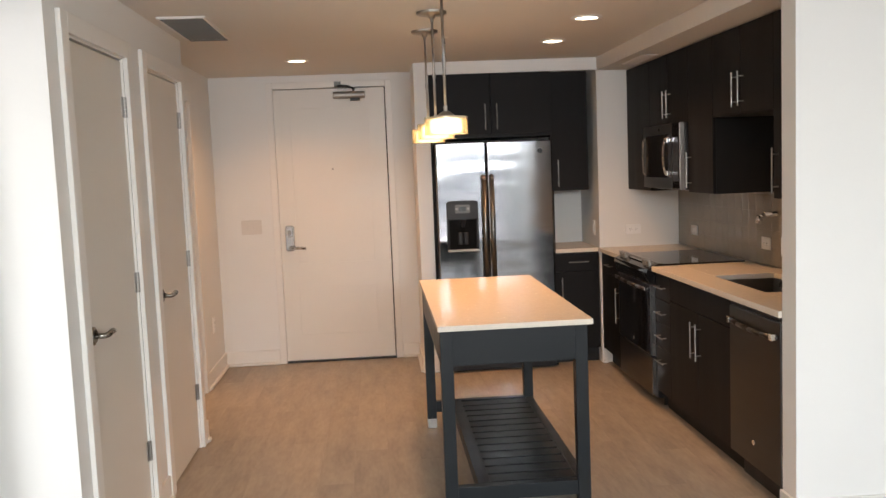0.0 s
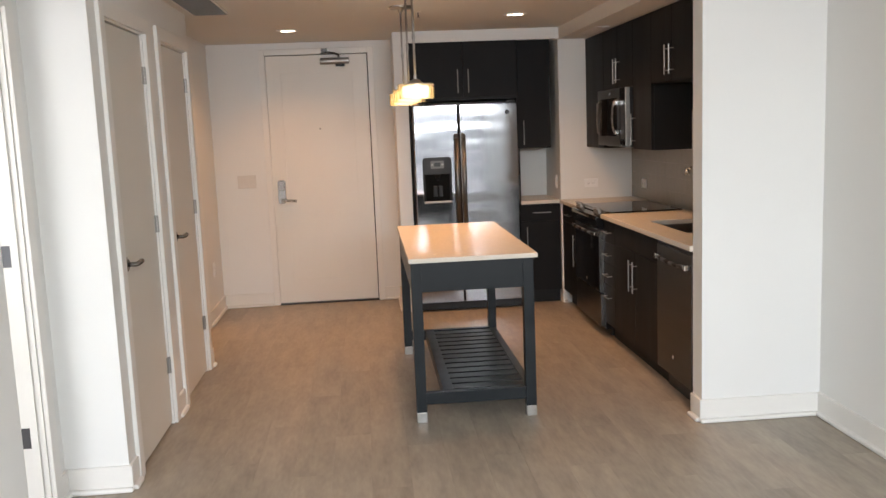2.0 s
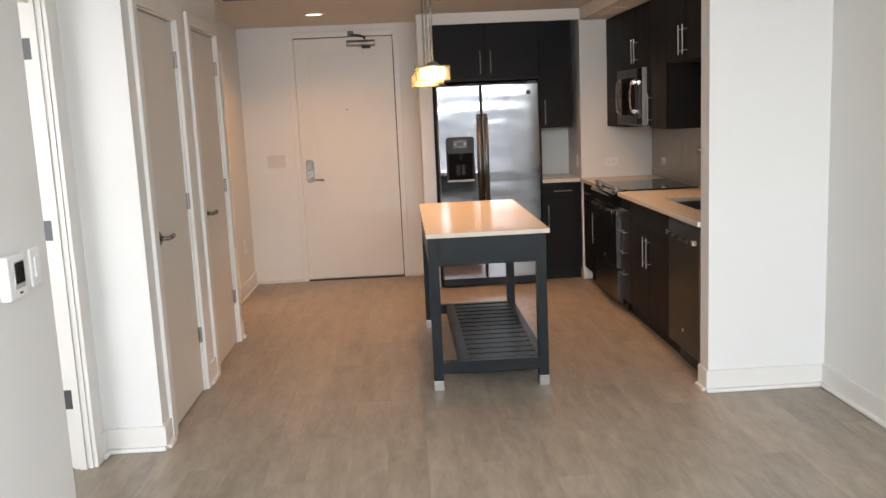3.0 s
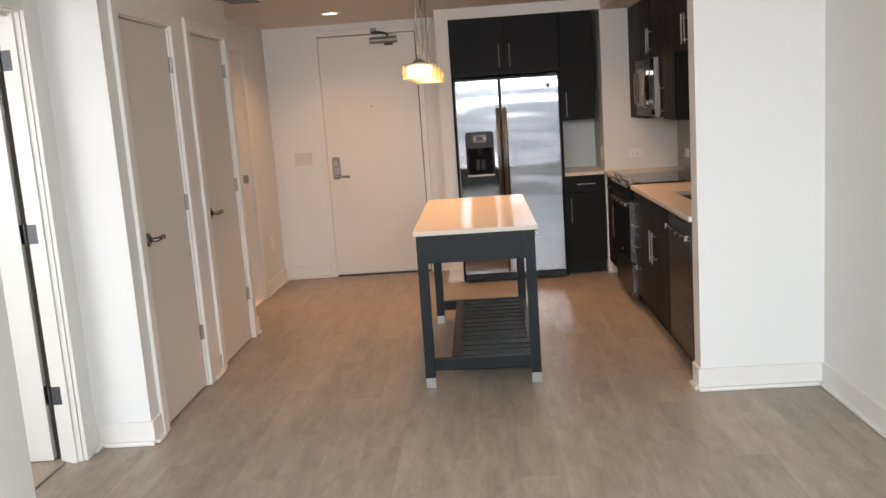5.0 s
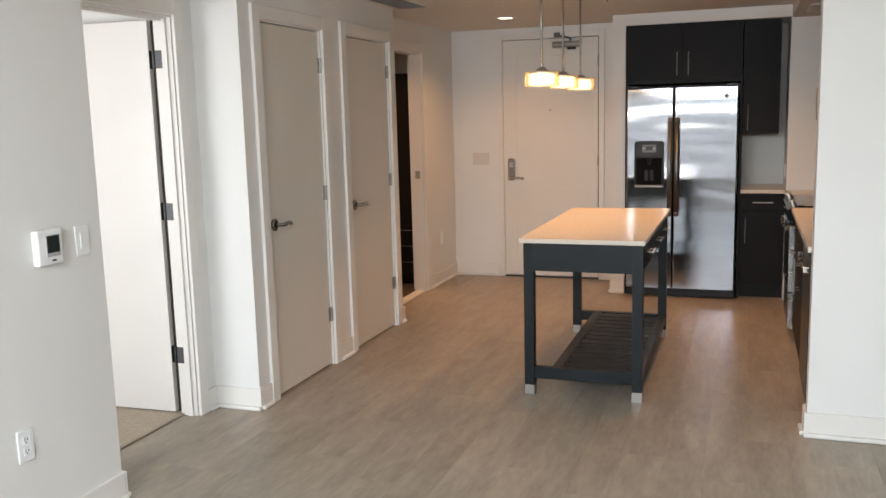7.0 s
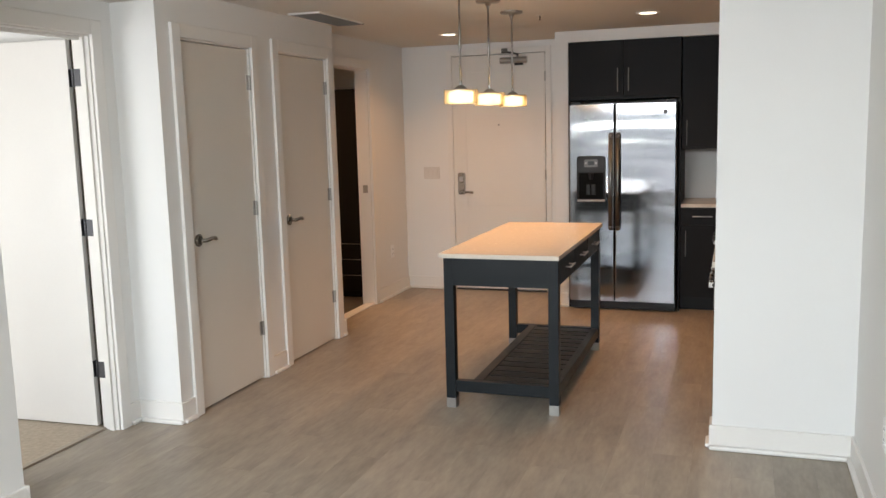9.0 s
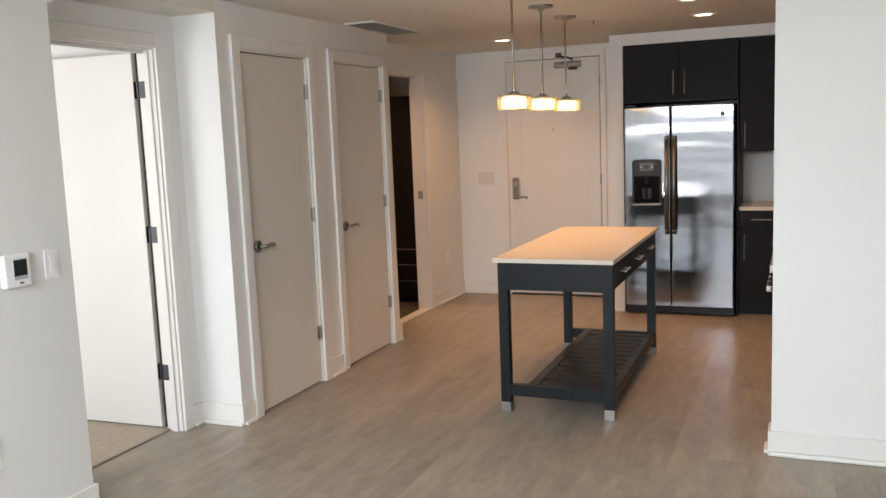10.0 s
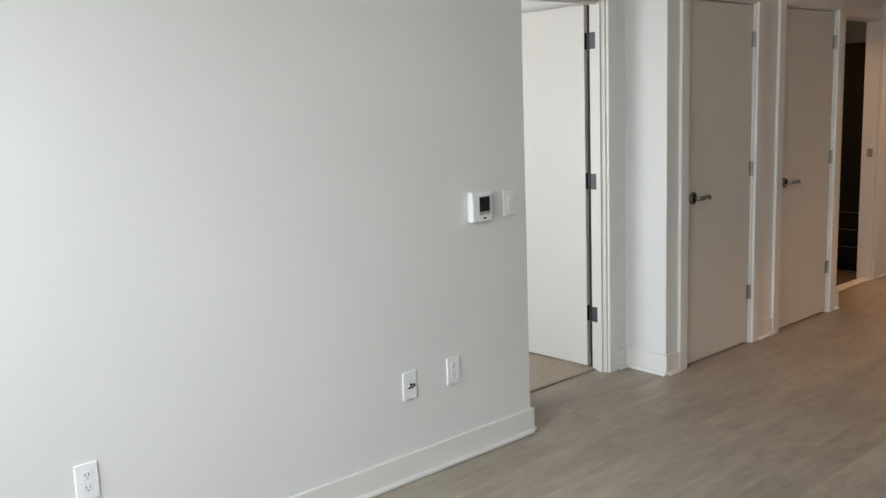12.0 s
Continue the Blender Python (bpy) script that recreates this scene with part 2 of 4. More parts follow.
def structure(name, bm, mat, label, category):
    ob = new(name, to_mesh(name, bm, mat))
    ORIGIN[ob.name] = Vector((0, 0, 0))
    return tagged(ob, label, category, kind="structure")


# ---- large structure ----
XL, XR, YB, YF = -0.957, 2.476, -1.60, 7.62          # living room's side walls, window wall, entry wall
XC, YC0, YC1 = -0.983, 3.47, 5.60                  # closet wall and its two corners
XN = -1.265                                        # bedroom doorway's wall
XH = -1.210                                        # entry hall's wall
HEAD, CAS = 2.133, 0.072                            # door head height, casing width

# living room wall, with its end at the bedroom nook
bm = B()
box(bm, XL - 0.14, XL, YB - 0.2, 2.305, 0, CEIL)
box(bm, XN, XL - 0.14, 2.175, 2.305, 0, CEIL)
structure("wall_west", bm, M_WALL, "off-white painted living room wall beside the bedroom doorway", "wall")

# bedroom doorway wall
BD0, BD1 = 2.44, 3.30
bm = B()
box(bm, XN - 0.106, XN, 2.175, BD0, 0, CEIL)
box(bm, XN - 0.106, XN, BD1, YC0 + 0.1, 0, CEIL)
box(bm, XN - 0.106, XN, BD0, BD1, HEAD, CEIL)
structure("wall_bedroom", bm, M_WALL, "off-white painted wall round the open bedroom doorway", "wall")

# closet wall with two door openings, and its ends
C1, C2 = (3.655, 4.398), (4.726, 5.469)
bm = B()
box(bm, XC - 0.12, XC, YC0, C1[0], 0, CEIL)
box(bm, XC - 0.12, XC, C1[1], C2[0], 0, CEIL)
box(bm, XC - 0.12, XC, C2[1], YC1, 0, CEIL)
box(bm, XC - 0.12, XC, C1[0], C1[1], HEAD, CEIL)
box(bm, XC - 0.12, XC, C2[0], C2[1], HEAD, CEIL)
structure("wall_closets", bm, M_WALL, "off-white painted wall with two closet doors", "wall")
structure("wall_nook", box(B(), XN, XC - 0.12, YC0, YC0 + 0.1, 0, CEIL), M_WALL, "off-white wall end beside the bedroom doorway", "wall")
structure("wall_closet_return", box(B(), XH - 0.12, XC - 0.12, YC1 - 0.1, YC1, 0, CEIL), M_WALL, "off-white wall return at the entry hall", "wall")
structure("closet_back", box(B(), -1.62, -1.58, YC0 + 0.1, YC1 - 0.1, 0, CEIL), M_WALL, "plain white closet back wall", "wall")

# hall wall with the bathroom doorway
BA0, BA1 = 5.862, 6.752
bm = B()
box(bm, XH - 0.12, XH, YC1, BA0, 0, CEIL)
box(bm, XH - 0.12, XH, BA1, YF, 0, CEIL)
box(bm, XH - 0.12, XH, BA0, BA1, HEAD, CEIL)
structure("wall_hall", bm, M_WALL, "off-white painted entry hall wall with a bathroom doorway", "wall")

# entry wall
ED0, ED1, EDH = -0.702, 0.220, 2.274
bm = B()
box(bm, XH - 0.12, ED0, YF, YF + 0.14, 0, CEIL)
box(bm, ED1, XR + 0.14, YF, YF + 0.14, 0, CEIL)
box(bm, ED0, ED1, YF, YF + 0.14, EDH, CEIL)
structure("wall_entry", bm, M_WALL, "off-white painted wall round the entry door", "wall")
structure("wall_corridor", box(B(), -1.4, 1.0, YF + 0.3, YF + 0.34, 0, CEIL), M_WALL, "plain wall of the corridor behind the entry door", "wall")

# fridge alcove: stub, header and the wall beside it
FY, FX0, FX1 = 7.02, 0.539, 1.833
structure("wall_fridge_stub", box(B(), 0.428, FX0, FY, YF, 0, CEIL), M_WALL, "narrow off-white wall beside the fridge", "wall")
structure("wall_fridge_header", box(B(), FX0, FX1, FY, YF, SOFFIT + 0.008, CEIL), M_WALL, "off-white bulkhead over the fridge cabinets", "wall")
structure("wall_kitchen_end", box(B(), FX1, XR, FY + 0.005, YF, 0, CEIL), M_WALL, "off-white wall at the kitchen counter's end", "wall")

# kitchen side wall, column and soffit
CY0, CY1, CX = 3.83, 3.955, 1.837
structure("wall_east", box(B(), XR, XR + 0.14, YB - 0.2, YF, 0, CEIL), M_WALL, "off-white painted side wall of living room and kitchen", "wall")
structure("wall_kitchen_return", box(B(), CX, XR, CY0, CY1, 0, CEIL), M_WALL, "white painted wall stub that ends the kitchen", "wall")
structure("kitchen_soffit", box(B(), CX + 0.002, XR, CY1, FY + 0.005, SOFFIT, CEIL), M_CEIL, "painted soffit over the kitchen wall cabinets", "ceiling")

# window wall behind
WX0, WX1, WZ0, WZ1 = -0.88, 2.40, 0.12, 2.31
bm = B()
box(bm, XL, WX0, YB - 0.2, YB, 0, CEIL)
box(bm, WX1, XR, YB - 0.2, YB, 0, CEIL)
box(bm, WX0, WX1, YB - 0.2, YB, 0, WZ0)
box(bm, WX0, WX1, YB - 0.2, YB, WZ1, CEIL)
structure("wall_window", bm, M_WALL, "off-white wall round the wide living room window", "wall")
win = thing("window_1", ((WX0 + WX1) / 2, YB - 0.1, WZ0), "wide white-framed window with three panes", "window", kind="structure")
bm = B()
for a, b in ((WX0, WX0 + 0.06), (0.22, 0.28), (1.31, 1.37), (WX1 - 0.06, WX1)):
    box(bm, a, b, YB - 0.14, YB - 0.07, WZ0 + 0.06, WZ1 - 0.06, 0.004)
box(bm, WX0, WX1, YB - 0.14, YB - 0.07, WZ0, WZ0 + 0.06, 0.004)
box(bm, WX0, WX1, YB - 0.14, YB - 0.07, WZ1 - 0.06, WZ1, 0.004)
part("window_frame", bm, M_TRIM, win)
part("window_sill", box(B(), WX0, WX1, YB - 0.07, YB + 0.03, WZ0 - 0.03, WZ0 - 0.001, 0.005), M_TRIM, win)
for a, b in ((WX0 + 0.06, 0.22), (0.28, 1.31), (1.37, WX1 - 0.06)):
    pane = part("pane", box(B(), a, b, YB - 0.11, YB - 0.104, WZ0 + 0.06, WZ1 - 0.06), M_GLASS, win)
    pane.visible_shadow = False
structure("ground", box(B(), -2500, 2500, -2500, 2500, -30.5, -30), M_LAND, "hazy distant land far below the window", "ground")

hill = B()
ridge = []
for k in range(121):
    hx = -1500 + 25 * k
    hz = -30 + 34 + 16 * math.sin(hx * 0.0041 + 1.3) + 9 * math.sin(hx * 0.0137) + 4 * math.sin(hx * 0.043 + 0.6)
    ridge.append([hill.verts.new(p) for p in ((hx, -900, -30), (hx, -1010, hz), (hx, -1150, -30))])
for a, b in zip(ridge, ridge[1:]):
    hill.faces.new((a[0], b[0], b[1], a[1]))
    hill.faces.new((a[1], b[1], b[2], a[2]))
structure("backdrop", hill, M_HILL, "low hazy hills on the horizon outside the window", "hills")

# ceiling, with the lower one of the bedroom nook
bm = B()
box(bm, -4.2, XR + 0.14, YB - 0.2, YF + 0.34, CEIL, CEIL + 0.12)
structure("ceiling", bm, M_CEIL, "smooth off-white painted ceiling", "ceiling")
structure("ceiling_nook", box(B(), XN, XC + 0.002, 2.305, YC0, 2.31, CEIL), M_CEIL, "lower painted ceiling of the bedroom nook", "ceiling")

# bedroom and bathroom shells
bm = B()
box(bm, -4.2, -4.1, 0.4, 4.6, 0, CEIL)
box(bm, -4.1, XN - 0.106, 3.36, 3.50, 0, CEIL)
structure("wall_bedroom_far", bm, M_WALL, "plain off-white bedroom walls", "wall")
# assumed window, out of view, that lets daylight into the bedroom
BW0, BW1 = -3.6, -1.5
bm = B()
box(bm, -4.1, BW0, 0.3, 0.4, 0, CEIL)
box(bm, BW1, XL - 0.14, 0.3, 0.4, 0, CEIL)
box(bm, BW0, BW1, 0.3, 0.4, 0, 0.4)
box(bm, BW0, BW1, 0.3, 0.4, 2.25, CEIL)
structure("wall_bedroom_window", bm, M_WALL, "off-white bedroom wall with a wide window opening", "wall")
bw = thing("window_2", ((BW0 + BW1) / 2, 0.35, 0.4), "white-framed bedroom window", "window", kind="structure")
bm = B()
for a, b in ((BW0, BW0 + 0.06), (-2.58, -2.52), (BW1 - 0.06, BW1)):
    box(bm, a, b, 0.32, 0.38, 0.46, 2.19)
box(bm, BW0, BW1, 0.32, 0.38, 0.4, 0.46)
box(bm, BW0, BW1, 0.32, 0.38, 2.19, 2.25)
part("window_frame", bm, M_TRIM, bw)
structure("carpet", box(B(), -4.1, XN - 0.111, 0.4, 3.36, -0.02, 0.006), M_CARPET, "beige cut-pile bedroom carpet", "carpet")
bm = B()
box(bm, -3.0, -2.9, 5.53, 7.74, 0, CEIL)
box(bm, -2.9, XH - 0.12, YF + 0.02, YF + 0.12, 0, CEIL)
box(bm, -2.9, -1.62, 5.43, 5.53, 0, CEIL)
structure("wall_bathroom", bm, M_WALL, "plain warm-white bathroom walls", "wall")
structure("bathroom_floor", box(B(), -2.9, XH - 0.085, 5.53, YF, -0.02, 0.004), M_BATHTILE, "dark tiled bathroom floor", "floor")


# baseboards and shoe moulding
def baseboard(runs):
    """Runs of (x0, y0, x1, y1, side x, side y): a board with a shoe strip at its foot."""
    for x0, y0, x1, y1, sx, sy in runs:
        for d, z0, z1, nm, bev in ((0.015, 0.022, 0.122, "baseboard", 0.003), (0.034, 0.0, 0.022, "trim", 0.008)):
            bm = B()
            box(bm, min(x0, x1, x0 + sx * d), max(x0, x1, x0 + sx * d), min(y0, y1, y0 + sy * d), max(y0, y1, y0 + sy * d), z0, z1, bev)
            structure(nm, bm, M_TRIM, "white painted baseboard along the wall" if nm == "baseboard" else "thin shoe moulding under the baseboard", "baseboard")


baseboard([
    (XL, YB, XL, 2.305, 1, 0), (XL + 0.015, 2.305, XN, 2.305, 0, 1),
    (XN, BD1 + CAS + 0.002, XN, YC0, 1, 0), (XN + 0.015, YC0, XC + 0.015, YC0, 0, -1),
    (XC, YC0, XC, C1[0] - CAS - 0.002, 1, 0), (XC, C1[1] + CAS + 0.002, XC, C2[0] - CAS - 0.002, 1, 0),
    (XC, C2[1] + CAS + 0.002, XC, YC1, 1, 0), (XH + 0.015, YC1, XC + 0.015, YC1, 0, 1),
    (XH, YC1 + 0.015, XH, BA0 - CAS - 0.002, 1, 0), (XH, BA1 + CAS + 0.002, XH, YF, 1, 0),
    (XH + 0.015, YF, ED0 - 0.055, YF, 0, -1), (ED1 + 0.055, YF, 0.428, YF, 0, -1),
    (0.428, FY, 0.428, YF - 0.015, -1, 0), (0.413, FY, FX0, FY, 0, -1),
    (FX1, FY + 0.005, CX + 0.04, FY + 0.005, 0, -1),
    (XR, YB, XR, CY0, -1, 0), (CX - 0.015, CY0, XR - 0.015, CY0, 0, -1), (CX, CY0, CX, CY1, -1, 0),
])


# casings: (wall x, face side, opening y0, y1, head)
def casing_x(x, y0, y1, head, wall):
    bm = B()
    t = 0.020
    box(bm, x, x + t, y0 - CAS, y0 + 0.004, 0, head + CAS, 0.004)
    box(bm, x, x + t, y1 - 0.004, y1 + CAS, 0, head + CAS, 0.004)
    box(bm, x, x + t, y0 + 0.004, y1 - 0.004, head - 0.004, head + CAS, 0.004)
    box(bm, x - wall, x - 0.001, y0, y0 + 0.012, 0, head - 0.012)
    box(bm, x - wall, x - 0.001, y1 - 0.012, y1, 0, head - 0.012)
    box(bm, x - wall, x - 0.001, y0, y1, head - 0.012, head)
    return structure("trim", bm, M_TRIM, "white painted door casing and jamb", "door frame")


casing_x(XC, *C1, HEAD, 0.11)
casing_x(XC, *C2, HEAD, 0.11)
casing_x(XN, BD0, BD1, HEAD, 0.106)
casing_x(XH, BA0, BA1, HEAD, 0.12)
structure("trim", box(B(), XN - 0.07, XN - 0.045, BD0 + 0.012, BD1 - 0.026, HEAD - 0.03, HEAD - 0.013), M_TRIM, "white door stop at the doorway head", "door frame")
structure("trim", box(B(), XN - 0.055, XN - 0.025, BD1 - 0.026, BD1 - 0.013, 0, HEAD - 0.013), M_TRIM, "white door stop strip on the jamb", "door frame")
structure("trim", box(B(), XN - 0.114, XN - 0.0855, BD0 + 0.013, BD1 - 0.013, -0.004, 0.010, 0.003), M_STRIP, "beige threshold strip between plank floor and carpet", "threshold")
structure("trim", box(B(), XH - 0.09, XH - 0.0, BA0 + 0.013, BA1 - 0.013, 0.0, 0.012, 0.004), M_TRIM, "pale stone threshold of the bathroom", "threshold")
bm = B()
t = 0.014
box(bm, ED0 - 0.05, ED0 + 0.002, YF - t, YF, 0, EDH + 0.05, 0.003)
box(bm, ED1 - 0.002, ED1 + 0.05, YF - t, YF, 0, EDH + 0.05, 0.003)
box(bm, ED0 + 0.002, ED1 - 0.002, YF - t, YF, EDH - 0.002, EDH + 0.05, 0.003)
box(bm, ED0, ED0 + 0.003, YF, YF + 0.13, 0, EDH)
box(bm, ED1 - 0.003, ED1, YF, YF + 0.13, 0, EDH)
structure("trim", bm, M_TRIM, "painted steel frame of the entry door", "door frame")


# ---- doors ----
def hinge(parent, x0, x1, y0, y1, z, knuckle, mat=None):
    h = part("hinge", box(B(), x0, x1, y0, y1, z - 0.046, z + 0.046, 0.002), mat or M_NICKEL, parent, "satin steel hinge")
    bm = B()
    for k in range(5):
        rod(bm, (*knuckle, z - 0.046 + 0.0185 * k), (*knuckle, z - 0.046 + 0.0185 * k + 0.017), 0.0075)
    part("knuckle", bm, mat or M_NICKEL, h)
    return h


def lever_x(parent, x, y, z, way):
    """A round rose with a curved lever on a face that looks along +x; way: the lever's direction along y."""
    rose = part("rose", rod(rod(B(), (x, y, z), (x + 0.008, y, z), 0.036, segments=28), (x + 0.008, y, z), (x + 0.014, y, z), 0.033, 0.027, 28), M_LEVER, parent, "round satin nickel rose")
    bm = tube(B(), [(x + 0.01, y, z), (x + 0.05, y, z), (x + 0.058, y + way * 0.02, z + 0.002), (x + 0.058, y + way * 0.055, z + 0.006), (x + 0.054, y + way * 0.09, z + 0.004), (x + 0.046, y + way * 0.112, z - 0.004)], 0.0115)
    part("lever", bm, M_LEVER, rose, smooth=True)


closet = thing("door_2", (XC, C1[0], 0), "closed flush off-white closet door with lever", "door", "closet doors", "structure")
y0, y1 = C1
part("door_leaf", box(B(), XC - 0.052, XC - 0.010, y0 + 0.015, y1 - 0.015, 0.012, HEAD - 0.018, 0.002), M_DOOR, closet)
lever_x(closet, XC - 0.010, y0 + 0.085, 1.0, 1)
for z in (1.913, 1.125, 0.338):
    hinge(closet, XC - 0.010, XC - 0.006, y1 - 0.045, y1 - 0.016, z, (XC - 0.001, y1 - 0.016))
closet2 = copy_thing(closet, pose(XC, C2[0], 0))
closet2.name = "door_3"

entry = thing("door_1", (ED0, YF, 0), "closed off-white entry door with steel hardware", "door", kind="structure")
bm = box(B(), ED0 + 0.0045, ED1 - 0.011, YF + 0.0105, YF + 0.05, 0.018, EDH - 0.008, 0.001)
LX0, LX1, RX0, RX1 = ED0 + 0.0045, ED0 + 0.135, ED1 - 0.15, ED1 - 0.011
box(bm, LX0, LX1, YF + 0.004, YF + 0.0108, 0.018, EDH - 0.008, 0.0015)
box(bm, RX0, RX1, YF + 0.004, YF + 0.0108, 0.018, EDH - 0.008, 0.0015)
for z0, z1 in ((0.018, 0.235), (0.632, 0.836), (2.11, EDH - 0.008)):
    box(bm, LX1 - 0.001, RX0 + 0.001, YF + 0.0042, YF + 0.0108, z0, z1, 0.0015)
part("door_leaf", bm, M_ENTRY, entry)
# dark strips set behind the gap to paint its shade
part("leaf_gap_shade", box(box(B(), ED1 - 0.0105, ED1 - 0.0035, YF + 0.024, YF + 0.06, 0.012, EDH - 0.003), ED0 + 0.006, ED1 - 0.011, YF + 0.024, YF + 0.06, EDH - 0.0075, EDH - 0.003), M_GAPSHADE, entry, "dark strips standing in for the shaded gap round the leaf")
for z in (2.05, 1.131, 0.22):
    hinge(entry, ED1 - 0.012, ED1 - 0.002, YF - 0.002, YF + 0.004, z, (ED1 - 0.006, YF - 0.012))


def capsule(x0, x1, y0, y1, z0, z1, radius, soft=0.003):
    """A plate with rounded ends that faces along y."""
    bm = box(B(), x0, x1, y0, y1, z0, z1)
    edges = [e for e in bm.edges if abs(e.verts[0].co.y - e.verts[1].co.y) > 1e-6]
    bmesh.ops.bevel(bm, geom=edges, offset=radius, segments=6, profile=0.5, affect="EDGES")
    front = [e for e in bm.edges if e.verts[0].co.y < y0 + 1e-6 and e.verts[1].co.y < y0 + 1e-6]
    bmesh.ops.bevel(bm, geom=front, offset=soft, segments=2, profile=0.5, affect="EDGES")
    return bm


lock = part("lock_plate", capsule(-0.657, -0.583, YF - 0.024, YF + 0.003, 0.945, 1.158, 0.022, 0.006), M_LOCK, entry, "tall rounded chrome electronic lock plate")
part("reader", capsule(-0.646, -0.594, YF - 0.034, YF - 0.0235, 1.06, 1.148, 0.018, 0.005), M_LOCK, lock)
part("reader_window", capsule(-0.636, -0.604, YF - 0.0365, YF - 0.0335, 1.075, 1.12, 0.008, 0.001), M_GREY, lock)
part("lever", tube(B(), [(-0.62, YF - 0.02, 0.975), (-0.62, YF - 0.062, 0.975), (-0.59, YF - 0.07, 0.974), (-0.54, YF - 0.066, 0.972), (-0.49, YF - 0.058, 0.966)], 0.0125), M_LOCK, lock, smooth=True)
closer = part("door_closer", box(rod(B(), (-0.205, YF - 0.034, 2.206), (0.05, YF - 0.034, 2.206), 0.029, segments=24), -0.19, 0.035, YF - 0.03, YF + 0.003, 2.186, 2.226, 0.002), M_NICKEL, entry, "grey metal hydraulic door closer")
for x in (-0.2085, 0.0485):
    part("end_cap", rod(B(), (x, YF - 0.034, 2.206), (x + 0.005, YF - 0.034, 2.206), 0.026, segments=20), M_CHROME, closer)
bm = B()
box(bm, -0.07, 0.01, YF - 0.045, YF - 0.01, 2.158, 2.179, 0.004)
part("valve_cover", bm, M_BLACK, closer)
bm = tube(B(), [(-0.04, YF - 0.03, 2.238), (-0.04, YF - 0.03, 2.258), (-0.08, YF - 0.11, 2.27), (-0.17, YF - 0.025, 2.288)], 0.009)
box(bm, -0.195, -0.14, YF - 0.035, YF - 0.013, 2.275, 2.318, 0.003)
part("arm", bm, M_STEELD, closer)
part("peephole", rod(B(), (-0.241, YF - 0.004, 1.609), (-0.241, YF + 0.006, 1.609), 0.008), M_NICKEL, entry)
part("threshold", box(B(), ED0, ED1, YF - 0.01, YF + 0.12, 0.0, 0.011, 0.003), M_BLACK, entry)

# open bedroom door, hinged at the far jamb
ox, oy = XN - 0.135, BD1 + 0.026
bdoor = thing("door_4", (ox, oy, 0), "open white flush bedroom door", "door", kind="structure")
bdoor.rotation_euler = (0, 0, radians(2))
part("door_leaf", box(B(), ox - 0.85, ox - 0.010, oy - 0.041, oy - 0.005, 0.014, HEAD - 0.02, 0.002), M_TRIM, bdoor)
for z in (1.913, 1.122, 0.338):
    hinge(bdoor, ox - 0.010, ox - 0.007, oy - 0.040, oy - 0.006, z, (ox + 0.010, oy - 0.030), M_HINGE)
    structure("trim", box(B(), XN - 0.106, XN - 0.058, BD1 - 0.0155, BD1 - 0.012, z - 0.045, z + 0.045, 0.001), M_HINGE, "satin steel hinge leaf screwed to the jamb", "hinge")
# added dark strip: the hinge gap's shade as a solid part
structure("trim", box(B(), XN - 0.135, XN - 0.1065, BD1 + 0.004, BD1 + 0.016, 0.012, HEAD - 0.02, 0.002), M_GAPSHADE, "dark strip standing in for shade in the bedroom door's hinge gap", "door seal")
structure("trim", box(B(), XH - 0.075, XH - 0.03, BA1 - 0.0155, BA1 - 0.012, 1.03, 1.1, 0.001), M_NICKEL, "steel strike plate on the bathroom jamb", "strike plate")


